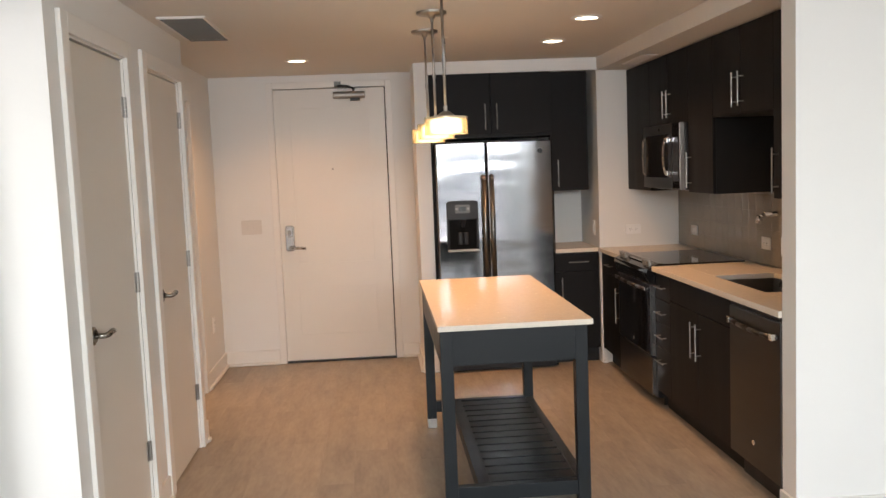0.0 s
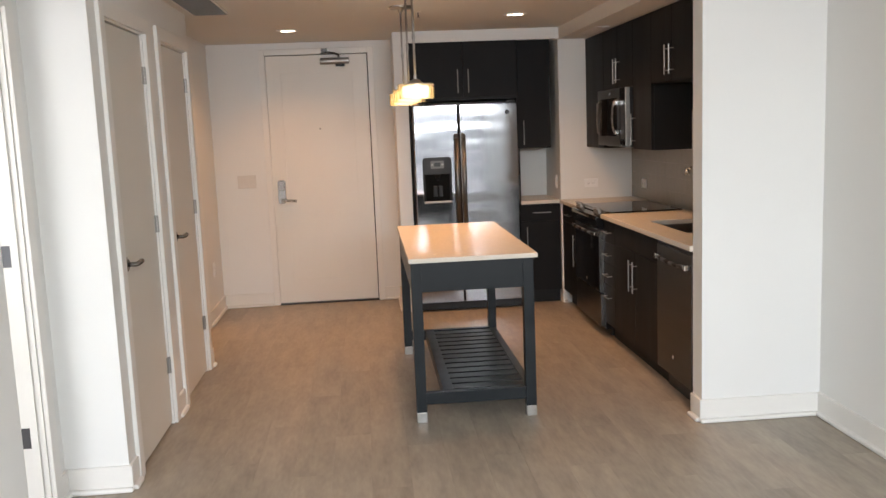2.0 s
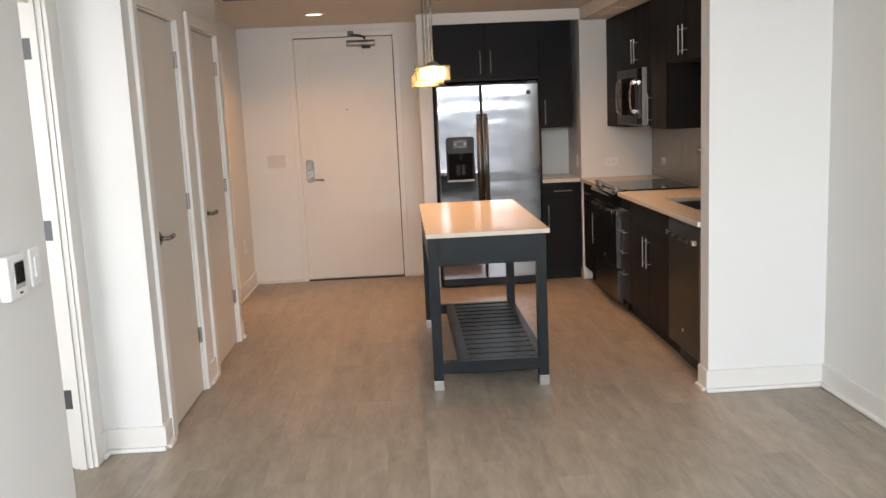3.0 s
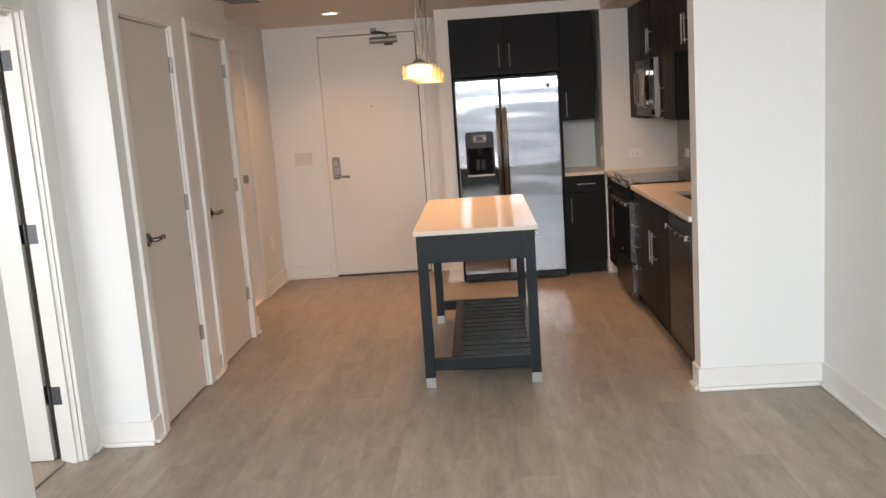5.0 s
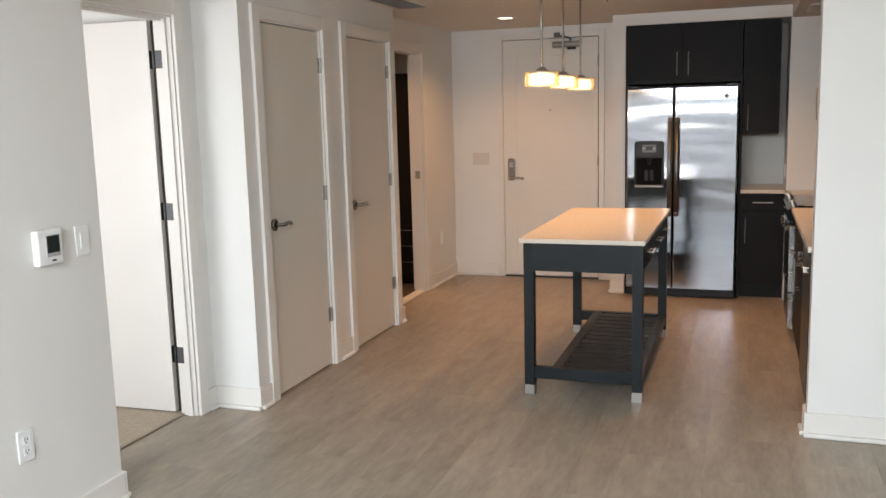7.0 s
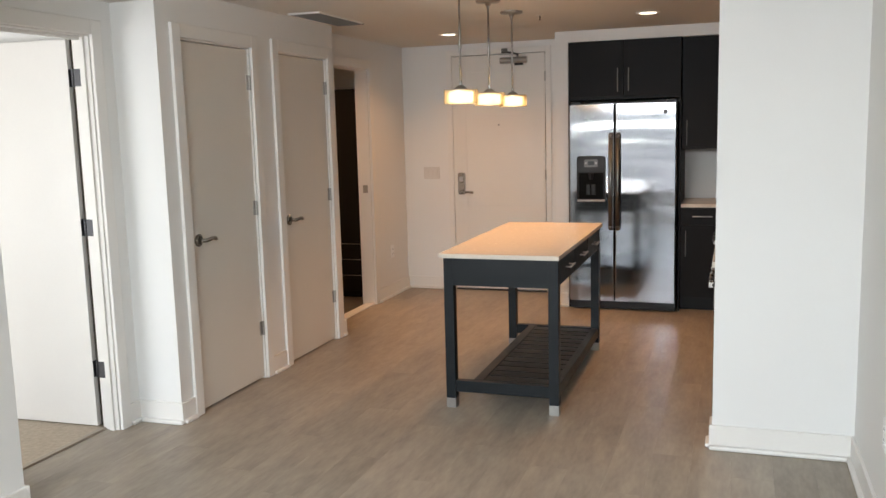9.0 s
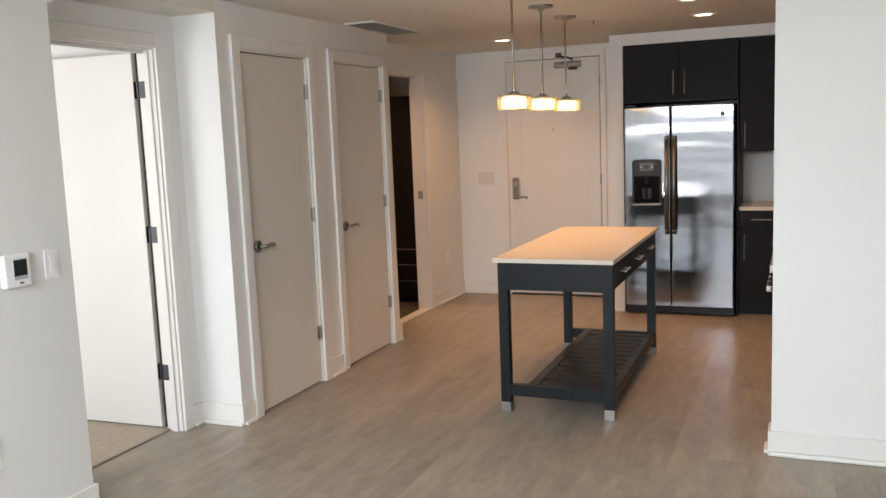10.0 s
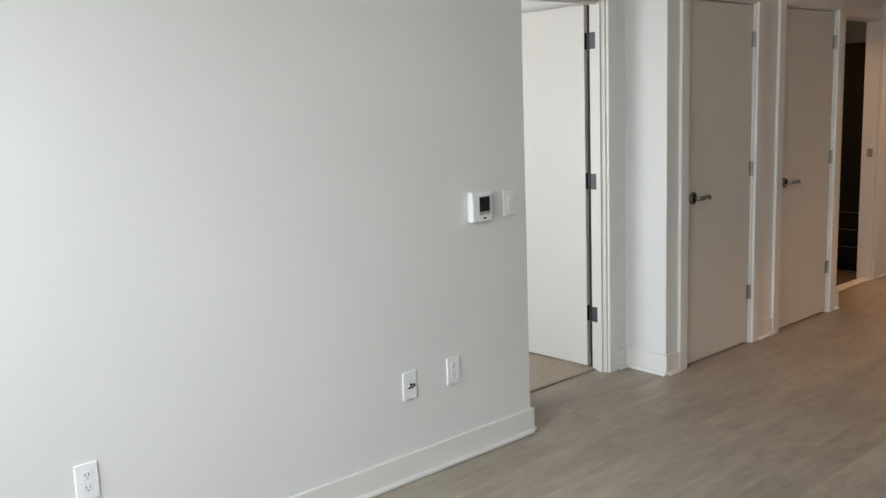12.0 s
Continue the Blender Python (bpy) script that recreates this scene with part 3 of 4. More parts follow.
# ---- small wall fittings ----
def plate(name, label, category, face, centre, w, h, gang, group="", mat=None):
    """A cover plate on a wall. face: 'x+', 'x-' or 'y-', the way it looks."""
    cx, cy, cz = centre
    mat = mat or M_PLASTIC
    ob = thing(name, centre, label, category, group)

    def slab(nm, u0, u1, v0, v1, d0, d1, mat, par, bev=0.0015, label=""):
        bm = B()
        if face == "y-":
            box(bm, cx + u0, cx + u1, cy - d1, cy - d0, cz + v0, cz + v1, bev)
        elif face == "x+":
            box(bm, cx + d0, cx + d1, cy + u0, cy + u1, cz + v0, cz + v1, bev)
        else:
            box(bm, cx - d1, cx - d0, cy + u0, cy + u1, cz + v0, cz + v1, bev)
        return part(nm, bm, mat, par, label)

    body = slab("cover_plate", -w / 2, w / 2, -h / 2, h / 2, 0, 0.0075, mat, ob, 0.003)
    if gang == "outlet":
        long_v = h > w
        for s in (-1, 1):
            u, v = (0, s * 0.021) if long_v else (s * 0.021, 0)
            f = slab("socket", u - 0.015, u + 0.015, v - 0.015, v + 0.015, 0.006, 0.009, mat, ob, 0.004)
            for a in (-0.006, 0.006):
                slab("slot", u + a - 0.0012, u + a + 0.0012, v - 0.002, v + 0.007, 0.0085, 0.0095, M_BLACK, f, 0.0)
            slab("slot", u - 0.0022, u + 0.0022, v - 0.011, v - 0.007, 0.0085, 0.0095, M_BLACK, f, 0.0)
    elif gang == "coax":
        f = slab("socket", -0.01, 0.01, -0.006, 0.014, 0.006, 0.009, mat, ob, 0.002)
        slab("plug", -0.005, 0.005, 0.0, 0.01, 0.009, 0.018, M_STEELD, f, 0.002)
        part("cable", tube(B(), [(cx + 0.015, cy, cz + 0.004), (cx + 0.02, cy + 0.012, cz + 0.008), (cx + 0.016, cy + 0.02, cz - 0.002), (cx + 0.012, cy + 0.008, cz - 0.008), (cx + 0.009, cy - 0.012, cz - 0.01)], 0.0022, 6), M_BLACK, f, "short black cable loop")
    elif gang.startswith("switch"):
        n = int(gang[-1])
        for k in range(n):
            u = (k - (n - 1) / 2) * 0.046
            slab("rocker", u - 0.016, u + 0.016, -0.033, 0.033, 0.0075, 0.012, mat, ob, 0.002)
    return ob


plate("light_switch", "beige three-gang rocker switch plate on the entry wall", "light switch", "y-", (-0.930, YF, 1.156), 0.165, 0.118, "switch3", mat=M_BEIGE)
plate("light_switch", "white rocker switch beside the bedroom doorway", "light switch", "x+", (XL, 2.192, 1.138), 0.074, 0.122, "switch1")
plate("power_outlet", "white double power outlet low on the living room wall", "outlet", "x+", (XL, 1.813, 0.428), 0.074, 0.122, "outlet")
plate("coax_outlet", "white wall plate with a cable socket", "outlet", "x+", (XL, 1.564, 0.42), 0.074, 0.122, "coax")
plate("power_outlet", "white double power outlet low on the living room wall", "outlet", "x+", (XL, 0.215, 0.43), 0.074, 0.122, "outlet")
plate("power_outlet", "white double power outlet low on the side wall", "outlet", "x-", (XR, 2.975, 0.43), 0.074, 0.122, "outlet")
plate("power_outlet", "white sideways power outlet above the counter's end", "outlet", "y-", (2.10, FY + 0.005, 1.047), 0.122, 0.074, "outlet")
plate("power_outlet", "white double power outlet low on the hall wall", "outlet", "x+", (XH, 7.2, 0.43), 0.074, 0.122, "outlet")
plate("light_switch", "white switch plate inside the fridge alcove", "light switch", "x-", (FX1, 7.19, 1.06), 0.074, 0.118, "switch1")

th = thing("thermostat", (XL, 2.005, 1.14), "white wall thermostat with a small dark display", "thermostat")
part("housing", box(B(), XL, XL + 0.032, 1.935, 2.060, 1.073, 1.207, 0.007), M_PLASTIC, th)
scr = part("bezel", box(B(), XL + 0.031, XL + 0.0345, 1.974, 2.041, 1.104, 1.186, 0.001), M_GREY, th)
part("display", box(B(), XL + 0.034, XL + 0.036, 1.977, 2.038, 1.119, 1.183), M_SCREEN, scr, "dark display")
part("button", box(B(), XL + 0.031, XL + 0.035, 2.0, 2.018, 1.086, 1.093, 0.002), M_BLACK, th)

al = thing("alarm_speaker", (XL, 1.82, 2.12), "white fire alarm sounder with a grey grille", "alarm")
part("housing", box(B(), XL, XL + 0.055, 1.748, 1.844, 2.045, 2.235, 0.012), M_PLASTIC, al)
g = part("grille", box(B(), XL + 0.054, XL + 0.058, 1.757, 1.837, 2.080, 2.205, 0.004), M_BUTTON, al)
for k in range(9):
    part("slat", box(B(), XL + 0.0585, XL + 0.061, 1.760, 1.834, 2.086 + k * 0.013, 2.092 + k * 0.013), M_GREY, g)

# ---- ceiling fittings ----
gr = thing("ceiling_vent", (-0.807, 5.16, CEIL), "dark slatted return air grille in a white ceiling frame", "air vent")
gx0, gx1, gy0, gy1 = -0.925, -0.688, 4.81, 5.51
part("backing", box(B(), gx0 + 0.012, gx1 - 0.012, gy0 + 0.012, gy1 - 0.012, CEIL - 0.004, CEIL), M_BLACK, gr)
bm = B()
box(bm, gx0, gx0 + 0.014, gy0, gy1, CEIL - 0.012, CEIL, 0.002)
box(bm, gx1 - 0.014, gx1, gy0, gy1, CEIL - 0.012, CEIL, 0.002)
box(bm, gx0 + 0.014, gx1 - 0.014, gy0, gy0 + 0.014, CEIL - 0.012, CEIL, 0.002)
box(bm, gx0 + 0.014, gx1 - 0.014, gy1 - 0.014, gy1, CEIL - 0.012, CEIL, 0.002)
part("frame", bm, M_TRIM, gr)
for k in range(27):
    y = gy0 + 0.03 + k * 0.0275
    bm = box(B(), gx0 + 0.014, gx1 - 0.014, y - 0.006, y + 0.006, CEIL - 0.0115, CEIL - 0.0045)
    bmesh.ops.rotate(bm, cent=(0, y, CEIL - 0.008), matrix=Matrix.Rotation(radians(22), 3, "X"), verts=bm.verts)
    part("slat", bm, M_GRILLE, gr)

dl = thing("downlight", (*DOWNLIGHTS[0], CEIL), "lit round recessed downlight with a white rim", "downlight", "recessed ceiling lights")
x, y = DOWNLIGHTS[0]
part("rim", lathe(B(), (x, y, CEIL), [(0.062, 0.0), (0.062, -0.005), (0.066, -0.009), (0.082, -0.007), (0.086, 0.0)]), M_TRIM, dl, smooth=True)
part("lens", lathe(B(), (x, y, CEIL), [(0.062, -0.003), (0.04, -0.005), (0.0005, -0.006)]), M_LENS, dl, "glowing lens")
for x, y in DOWNLIGHTS[1:]:
    copy_thing(dl, pose(x, y, CEIL))

x, y = PENDANTS[0]
pd = thing("pendant_light", (x, y, CEIL), "lit pendant lamp with an amber glass drum on a nickel rod", "pendant light", "pendant lamps over the island")
part("canopy", lathe(B(), (x, y, CEIL), [(0.001, -0.034), (0.016, -0.034), (0.018, -0.018), (0.070, -0.016), (0.077, -0.012), (0.077, 0.0)]), M_NICKEL, pd, smooth=True)
rodp = part("rod", rod(B(), (x, y, CEIL - 0.03), (x, y, 1.835), 0.0065), M_NICKEL, pd, smooth=True)
for z in (CEIL - 0.04, 2.06, 1.85):
    part("collar", rod(B(), (x, y, z - 0.012), (x, y, z + 0.012), 0.009), M_NICKEL, rodp)
part("cap", lathe(B(), (x, y, 1.8), [(0.001, 0.04), (0.02, 0.036), (0.035, 0.022), (0.045, 0.016), (0.045, 0.008), (0.001, 0.008)]), M_NICKEL, pd, smooth=True)
sh = part("shade", lathe(B(), (x, y, 1.735), [(0.097, 0.0), (0.097, 0.078), (0.094, 0.078), (0.094, 0.0), (0.097, 0.0)], 48), M_SHADE, pd, "amber glass drum", smooth=False)
bm = lathe(B(), (x, y, 1.735), [(0.097, 0.07), (0.0985, 0.07), (0.0985, 0.073), (0.097, 0.073)], 48)
for a in (0, 120, 240):
    rod(bm, (x + 0.03 * math.cos(radians(a)), y + 0.03 * math.sin(radians(a)), 1.809), (x + 0.096 * math.cos(radians(a)), y + 0.096 * math.sin(radians(a)), 1.807), 0.002, segments=6)
part("shade_holder", bm, M_NICKEL, sh)
part("diffuser", lathe(B(), (x, y, 1.735), [(0.0005, 0.008), (0.055, 0.006), (0.068, 0.012), (0.07, 0.02), (0.07, 0.062), (0.06, 0.069), (0.0005, 0.07)]), M_DIFF, pd, "glowing frosted inner glass", smooth=True)
for x, y in PENDANTS[1:]:
    copy_thing(pd, pose(x, y, CEIL))

sp = thing("sprinkler", (0.57, 5.78, CEIL), "small ceiling fire sprinkler head", "sprinkler")
part("escutcheon", lathe(B(), (0.57, 5.78, CEIL), [(0.03, 0.0), (0.028, -0.004), (0.012, -0.006), (0.0005, -0.006)]), M_CEIL, sp, smooth=True)
part("nozzle", rod(rod(B(), (0.57, 5.78, CEIL - 0.034), (0.57, 5.78, CEIL - 0.005), 0.004), (0.57, 5.78, CEIL - 0.037), (0.57, 5.78, CEIL - 0.034), 0.009), M_STEELD, sp)

vt = thing("ceiling_vent", (1.97, 6.35, SOFFIT), "small white supply vent in the kitchen soffit", "air vent")
bm = B()
for a in (0, 1):
    box(bm, 1.915 + a * 0.095, 1.925 + a * 0.095, 6.1, 6.6, SOFFIT - 0.008, SOFFIT, 0.002)
    box(bm, 1.925, 2.01, 6.1 + a * 0.49, 6.11 + a * 0.49, SOFFIT - 0.008, SOFFIT, 0.002)
part("frame", bm, M_TRIM, vt)
for k in range(5):
    part("slat", box(B(), 1.932 + k * 0.0165, 1.938 + k * 0.0165, 6.11, 6.59, SOFFIT - 0.007, SOFFIT), M_TRIM, vt)


# ---- kitchen ----
def pull(parent, a, b, out, r=0.0045, mat=None):
    """A bar pull from a to b, standing off by the vector out."""
    a, b, out = Vector(a), Vector(b), Vector(out)
    bm = rod(B(), a + out, b + out, r, segments=10)
    for f in (0.14, 0.86):
        p = a + (b - a) * f
        rod(bm, p, p + out, r * 0.75, segments=8)
    return part("handle", bm, mat or M_NICKEL, parent, "satin nickel bar handle")


OUTX, OUTY = Vector((-0.032, 0, 0)), Vector((0, -0.032, 0))
UX, UB, UT = 2.068, 1.37, SOFFIT - 0.004            # wall cabinets: front, bottom, top
BX, BT, TOE = 1.845, 0.884, 0.115                   # base cabinets: front, top, toe height


def upper_x(y0, y1, z0, label, doors, handles):
    ob = thing("wall_cabinet", ((UX + XR) / 2, (y0 + y1) / 2, z0), label, "cabinet", "kitchen wall cabinets")
    part("body", box(B(), UX + 0.02, XR - 0.012, y0 + 0.001, y1 - 0.001, z0, UT), M_CABIN, ob)
    n = doors
    for k in range(n):
        a, b = y0 + (y1 - y0) * k / n, y0 + (y1 - y0) * (k + 1) / n
        d = part("door", box(B(), UX, UX + 0.019, a + 0.0018, b - 0.0018, z0 + 0.002, UT - 0.003, 0.0015), M_CAB, ob)
        for hy, h0, h1 in handles[k]:
            pull(d, (UX, hy, h0), (UX, hy, h1), OUTX)
    return ob


upper_x(6.46, FY - 0.002, UB - 0.01, "charcoal laminate wall cabinet beside the microwave", 1, [[]])
upper_x(5.70, 6.46, 1.815, "charcoal laminate wall cabinet above the microwave", 2, [[(6.015, 1.853, 2.032)], [(6.09, 1.853, 2.032)]])
upper_x(5.30, 5.70, UB, "charcoal laminate wall cabinet with one tall door", 1, [[(5.65, 1.40, 1.62)]])
upper_x(4.525, 5.30, 1.81, "short charcoal laminate wall cabinet above the sink", 2, [[(4.875, 1.85, 2.032)], [(4.955, 1.85, 2.032)]])
upper_x(CY1 + 0.002, 4.525, UB, "charcoal laminate wall cabinet at the kitchen's end", 1, [[(4.475, 1.40, 1.62)]])


def base_x(y0, y1, label, fronts):
    """fronts: (name, y0, y1, z0, z1, pull ends or None)."""
    ob = thing("base_cabinet", ((BX + XR) / 2, (y0 + y1) / 2, 0), label, "cabinet", "kitchen base cabinets")
    part("body", box(B(), BX + 0.02, XR - 0.002, y0 + 0.001, y1 - 0.001, TOE, 0.66 if "sink" in label else BT - 0.001), M_CABIN, ob)
    part("toe_kick", box(B(), BX + 0.07, BX + 0.085, y0 + 0.001, y1 - 0.001, 0.0, TOE - 0.001), M_CABIN, ob)
    for nm, a, b, z0, z1, ends in fronts:
        d = part(nm, box(B(), BX, BX + 0.019, a + 0.0018, b - 0.0018, z0, z1, 0.0015), M_CAB, ob)
        if ends:
            pull(d, (BX, ends[0], ends[1]), (BX, ends[2], ends[3]), OUTX)
    return ob


base_x(6.46, FY, "narrow charcoal base cabinet with drawer and door", [("drawer", 6.46, FY, 0.735, 0.872, (6.68, 0.80, 6.84, 0.80)), ("door", 6.46, FY, 0.12, 0.73, (6.53, 0.40, 6.53, 0.66))])
zs = [0.12, 0.41, 0.565, 0.715, 0.872]
base_x(5.43, 5.70, "charcoal base cabinet with four drawers", [("drawer", 5.43, 5.70, a + 0.002, b - 0.002, (5.49, h, 5.64, h)) for a, b, h in zip(zs, zs[1:], [0.33, 0.487, 0.636, 0.797])])
base_x(4.52, 5.43, "charcoal sink base cabinet with two doors", [("panel", 4.52, 5.43, 0.735, 0.872, None), ("door", 4.52, 4.975, 0.12, 0.73, (4.935, 0.475, 4.935, 0.68)), ("door", 4.975, 5.43, 0.12, 0.73, (5.015, 0.475, 5.015, 0.68))])

# worktop with a sink cut-out
SX0, SX1, SY0, SY1 = 2.0, 2.36, 4.47, 5.15
wt = thing("worktop", (2.17, 4.75, BT), "pale quartz kitchen worktop beside the stove", "worktop")
bm = B()
CXF = 1.82
box(bm, CXF, SX0, CY1 + 0.001, 5.698, BT, 0.914, 0.002)
box(bm, SX1, XR, CY1 + 0.001, 5.698, BT, 0.914, 0.002)
box(bm, SX0, SX1, CY1 + 0.001, SY0, BT, 0.914, 0.002)
box(bm, SX0, SX1, SY1, 5.698, BT, 0.914, 0.002)
part("slab", bm, M_QUARTZ, wt)
part("slab", box(B(), CXF, XR, 6.462, FY + 0.004, BT, 0.914, 0.002), M_QUARTZ, wt)
part("slab", box(B(), XR - 0.045, XR, 5.699, 6.461, BT, 0.914, 0.002), M_QUARTZ, wt)
sk = thing("sink", ((SX0 + SX1) / 2, (SY0 + SY1) / 2, 0.70), "undermount stainless steel sink bowl", "sink")
bm = B()
box(bm, SX0 - 0.01, SX1 + 0.01, SY0 - 0.01, SY1 + 0.01, 0.69, 0.70)
box(bm, SX0 - 0.01, SX0 + 0.003, SY0 - 0.01, SY1 + 0.01, 0.70, BT)
box(bm, SX1 - 0.003, SX1 + 0.01, SY0 - 0.01, SY1 + 0.01, 0.70, BT)
box(bm, SX0 + 0.003, SX1 - 0.003, SY0 - 0.01, SY0 + 0.003, 0.70, BT)
box(bm, SX0 + 0.003, SX1 - 0.003, SY1 - 0.003, SY1 + 0.01, 0.70, BT)
part("bowl", bm, M_BASIN, sk)
part("drain", lathe(B(), (2.18, 4.81, 0.701), [(0.045, 0.0), (0.042, 0.004), (0.03, 0.002), (0.0005, 0.001)]), M_CHROME, sk)
fc = thing("faucet", (2.40, 4.95, 0.914), "chrome kitchen faucet with a straight high spout", "faucet")
part("base", lathe(B(), (2.40, 4.95, 0.914), [(0.0005, 0.03), (0.02, 0.03), (0.027, 0.012), (0.027, 0.0)]), M_CHROME, fc, smooth=True)
part("riser", rod(B(), (2.40, 4.95, 0.93), (2.40, 4.95, 1.245), 0.014), M_CHROME, fc, smooth=True)
part("spout", tube(B(), [(2.40, 4.95, 1.24), (2.39, 4.95, 1.262), (2.36, 4.95, 1.27), (2.215, 4.95, 1.262), (2.19, 4.95, 1.247)], 0.013), M_CHROME, fc, smooth=True)
part("spray_head", rod(B(), (2.19, 4.95, 1.255), (2.175, 4.95, 1.218), 0.019, 0.016), M_CHROME, fc, smooth=True)
part("lever", rod(B(), (2.40, 4.94, 1.06), (2.40, 4.87, 1.085), 0.006), M_CHROME, fc)

# slide-in range
ry0, ry1 = 5.703, 6.457
rg = thing("kitchen_range", (2.13, 6.08, 0), "black and stainless slide-in electric range", "stove")
part("body", box(B(), 1.855, XR - 0.05, ry0 + 0.002, ry1 - 0.002, 0.06, 0.90), M_BLACK, rg)
for y in (ry0 + 0.06, ry1 - 0.06):
    part("foot", rod(B(), (1.93, y, 0.0), (1.93, y, 0.06), 0.022), M_BLACK, rg)
part("cooktop", box(B(), 1.9, XR - 0.046, ry0 - 0.004, ry1 + 0.004, 0.915, 0.925, 0.003), M_GLASSBLK, rg, "glossy black ceramic cooktop")
bm = B()
vs = [(1.805, 0.80), (1.855, 0.80), (1.9, 0.90), (1.9, 0.928), (1.87, 0.93), (1.795, 0.895), (1.788, 0.87)]
fa = [bm.verts.new((x, ry0 + 0.001, z)) for x, z in vs]
fb = [bm.verts.new((x, ry1 - 0.001, z)) for x, z in vs]
bm.faces.new(fa)
bm.faces.new(list(reversed(fb)))
for k in range(len(vs)):
    j = (k + 1) % len(vs)
    bm.faces.new((fa[k], fb[k], fb[j], fa[j]))
cp = part("control_panel", bm, M_GLASSBLK, rg)
for y in (ry0 + 0.07, ry0 + 0.15, ry1 - 0.15, ry1 - 0.07):
    kb = part("knob", rod(rod(B(), (1.836, y, 0.91), (1.831, y, 0.926), 0.025), (1.831, y, 0.925), (1.825, y, 0.944), 0.020, 0.017), M_NICKEL, cp, "satin metal knob")
    part("grip", box(B(), 1.804, 1.844, y - 0.004, y + 0.004, 0.942, 0.952, 0.002), M_NICKEL, kb)
part("display", box(B(), 1.832, 1.855, ry0 + 0.24, ry1 - 0.24, 0.914, 0.922), M_GLASSBLK, cp)
od = part("oven_door", box(B(), 1.815, 1.854, ry0 + 0.004, ry1 - 0.004, 0.335, 0.79, 0.004), M_STEELD, rg, "stainless oven door")
part("window", box(B(), 1.811, 1.816, ry0 + 0.03, ry1 - 0.03, 0.345, 0.745, 0.001), M_GLASSBLK, od, "dark oven glass")
bm = tube(B(), [(1.815, ry0 + 0.03, 0.765), (1.79, ry0 + 0.05, 0.765), (1.782, ry0 + 0.2, 0.765), (1.78, 6.08, 0.765), (1.782, ry1 - 0.2, 0.765), (1.79, ry1 - 0.05, 0.765), (1.815, ry1 - 0.03, 0.765)], 0.012)
part("handle", bm, M_STEELD, od, "curved steel handle", smooth=True)
for y in (ry0 + 0.045, ry1 - 0.045):
    part("handle_mount", box(B(), 1.782, 1.814, y - 0.014, y + 0.014, 0.752, 0.779, 0.004), M_CHROME, od, "bright chrome handle mount")
part("side_trim", box(B(), 1.812, 1.853, ry0 + 0.0005, ry0 + 0.0035, 0.337, 0.788), M_LOCK, od, "bright steel door edge")
part("badge", rod(B(), (1.809, 6.08, 0.385), (1.812, 6.08, 0.385), 0.013), M_NICKEL, od)
part("side_trim", box(B(), 1.818, 1.853, ry0 + 0.0005, ry0 + 0.0035, 0.077, 0.323), M_LOCK, rg, "bright steel drawer edge")
part("drawer", box(B(), 1.82, 1.854, ry0 + 0.004, ry1 - 0.004, 0.075, 0.325, 0.004), M_STEELD, rg, "stainless warming drawer")

# dishwasher
dw = thing("dishwasher", (2.15, 4.24, 0), "stainless steel dishwasher under the worktop", "dishwasher")
dy0, dy1 = CY1 + 0.006, 4.517
part("body", box(B(), BX + 0.02, XR - 0.05, dy0, dy1, TOE, 0.878), M_BLACK, dw)
dd = part("door", box(B(), BX - 0.012, BX + 0.02, dy0 + 0.003, dy1 - 0.003, 0.125, 0.858, 0.004), M_STEELD, dw, "brushed steel door")
part("control_strip", box(B(), BX - 0.008, BX + 0.02, dy0 + 0.003, dy1 - 0.003, 0.861, 0.879, 0.003), M_BLACK, dw)
bm = tube(B(), [(BX - 0.012, dy1 - 0.03, 0.79), (BX - 0.030, dy1 - 0.05, 0.79), (BX - 0.034, dy1 - 0.15, 0.785), (BX - 0.035, 4.24, 0.783), (BX - 0.034, dy0 + 0.15, 0.785), (BX - 0.030, dy0 + 0.05, 0.79), (BX - 0.012, dy0 + 0.03, 0.79)], 0.011)
part("handle", bm, M_STEELD, dd, "curved bar handle", smooth=True)
for y in (dy1 - 0.045, dy0 + 0.045):
    part("handle_mount", box(B(), BX - 0.042, BX - 0.011, y - 0.016, y + 0.016, 0.775, 0.806, 0.004), M_CHROME, dd, "bright chrome handle mount")
part("badge", rod(B(), (BX - 0.0145, 4.24, 0.24), (BX - 0.011, 4.24, 0.24), 0.012), M_CHROME, dd)
part("toe_panel", box(B(), BX + 0.06, BX + 0.075, dy0, dy1, 0.0, TOE - 0.002), M_BLACK, dw)

# microwave above the range
mw = thing("microwave", (2.25, 6.08, UB), "black and stainless over-the-range microwave", "microwave")
MX = 2.018
part("body", box(B(), MX + 0.03, XR - 0.012, 5.702, 6.458, 1.385, 1.811, 0.004), M_BLACK, mw)
md = part("door", box(B(), MX, MX + 0.029, 5.86, 6.457, 1.392, 1.81, 0.004), M_STEELD, mw, "stainless framed door")
part("window", box(B(), MX - 0.003, MX + 0.001, 5.92, 6.39, 1.46, 1.745, 0.002), M_GLASSBLK, md)
part("badge", rod(B(), (MX - 0.004, 6.1, 1.778), (MX, 6.1, 1.778), 0.011), M_CHROME, md)
cpn = part("control_panel", box(B(), MX, MX + 0.029, 5.72, 5.857, 1.392, 1.81, 0.003), M_GLASSBLK, mw)
part("keypad", box(B(), MX - 0.002, MX + 0.001, 5.74, 5.84, 1.44, 1.72), M_BLACK, cpn)
part("trim", box(B(), MX - 0.003, MX + 0.029, 5.703, 5.718, 1.388, 1.811, 0.003), M_NICKEL, mw, "bright steel edge strip")
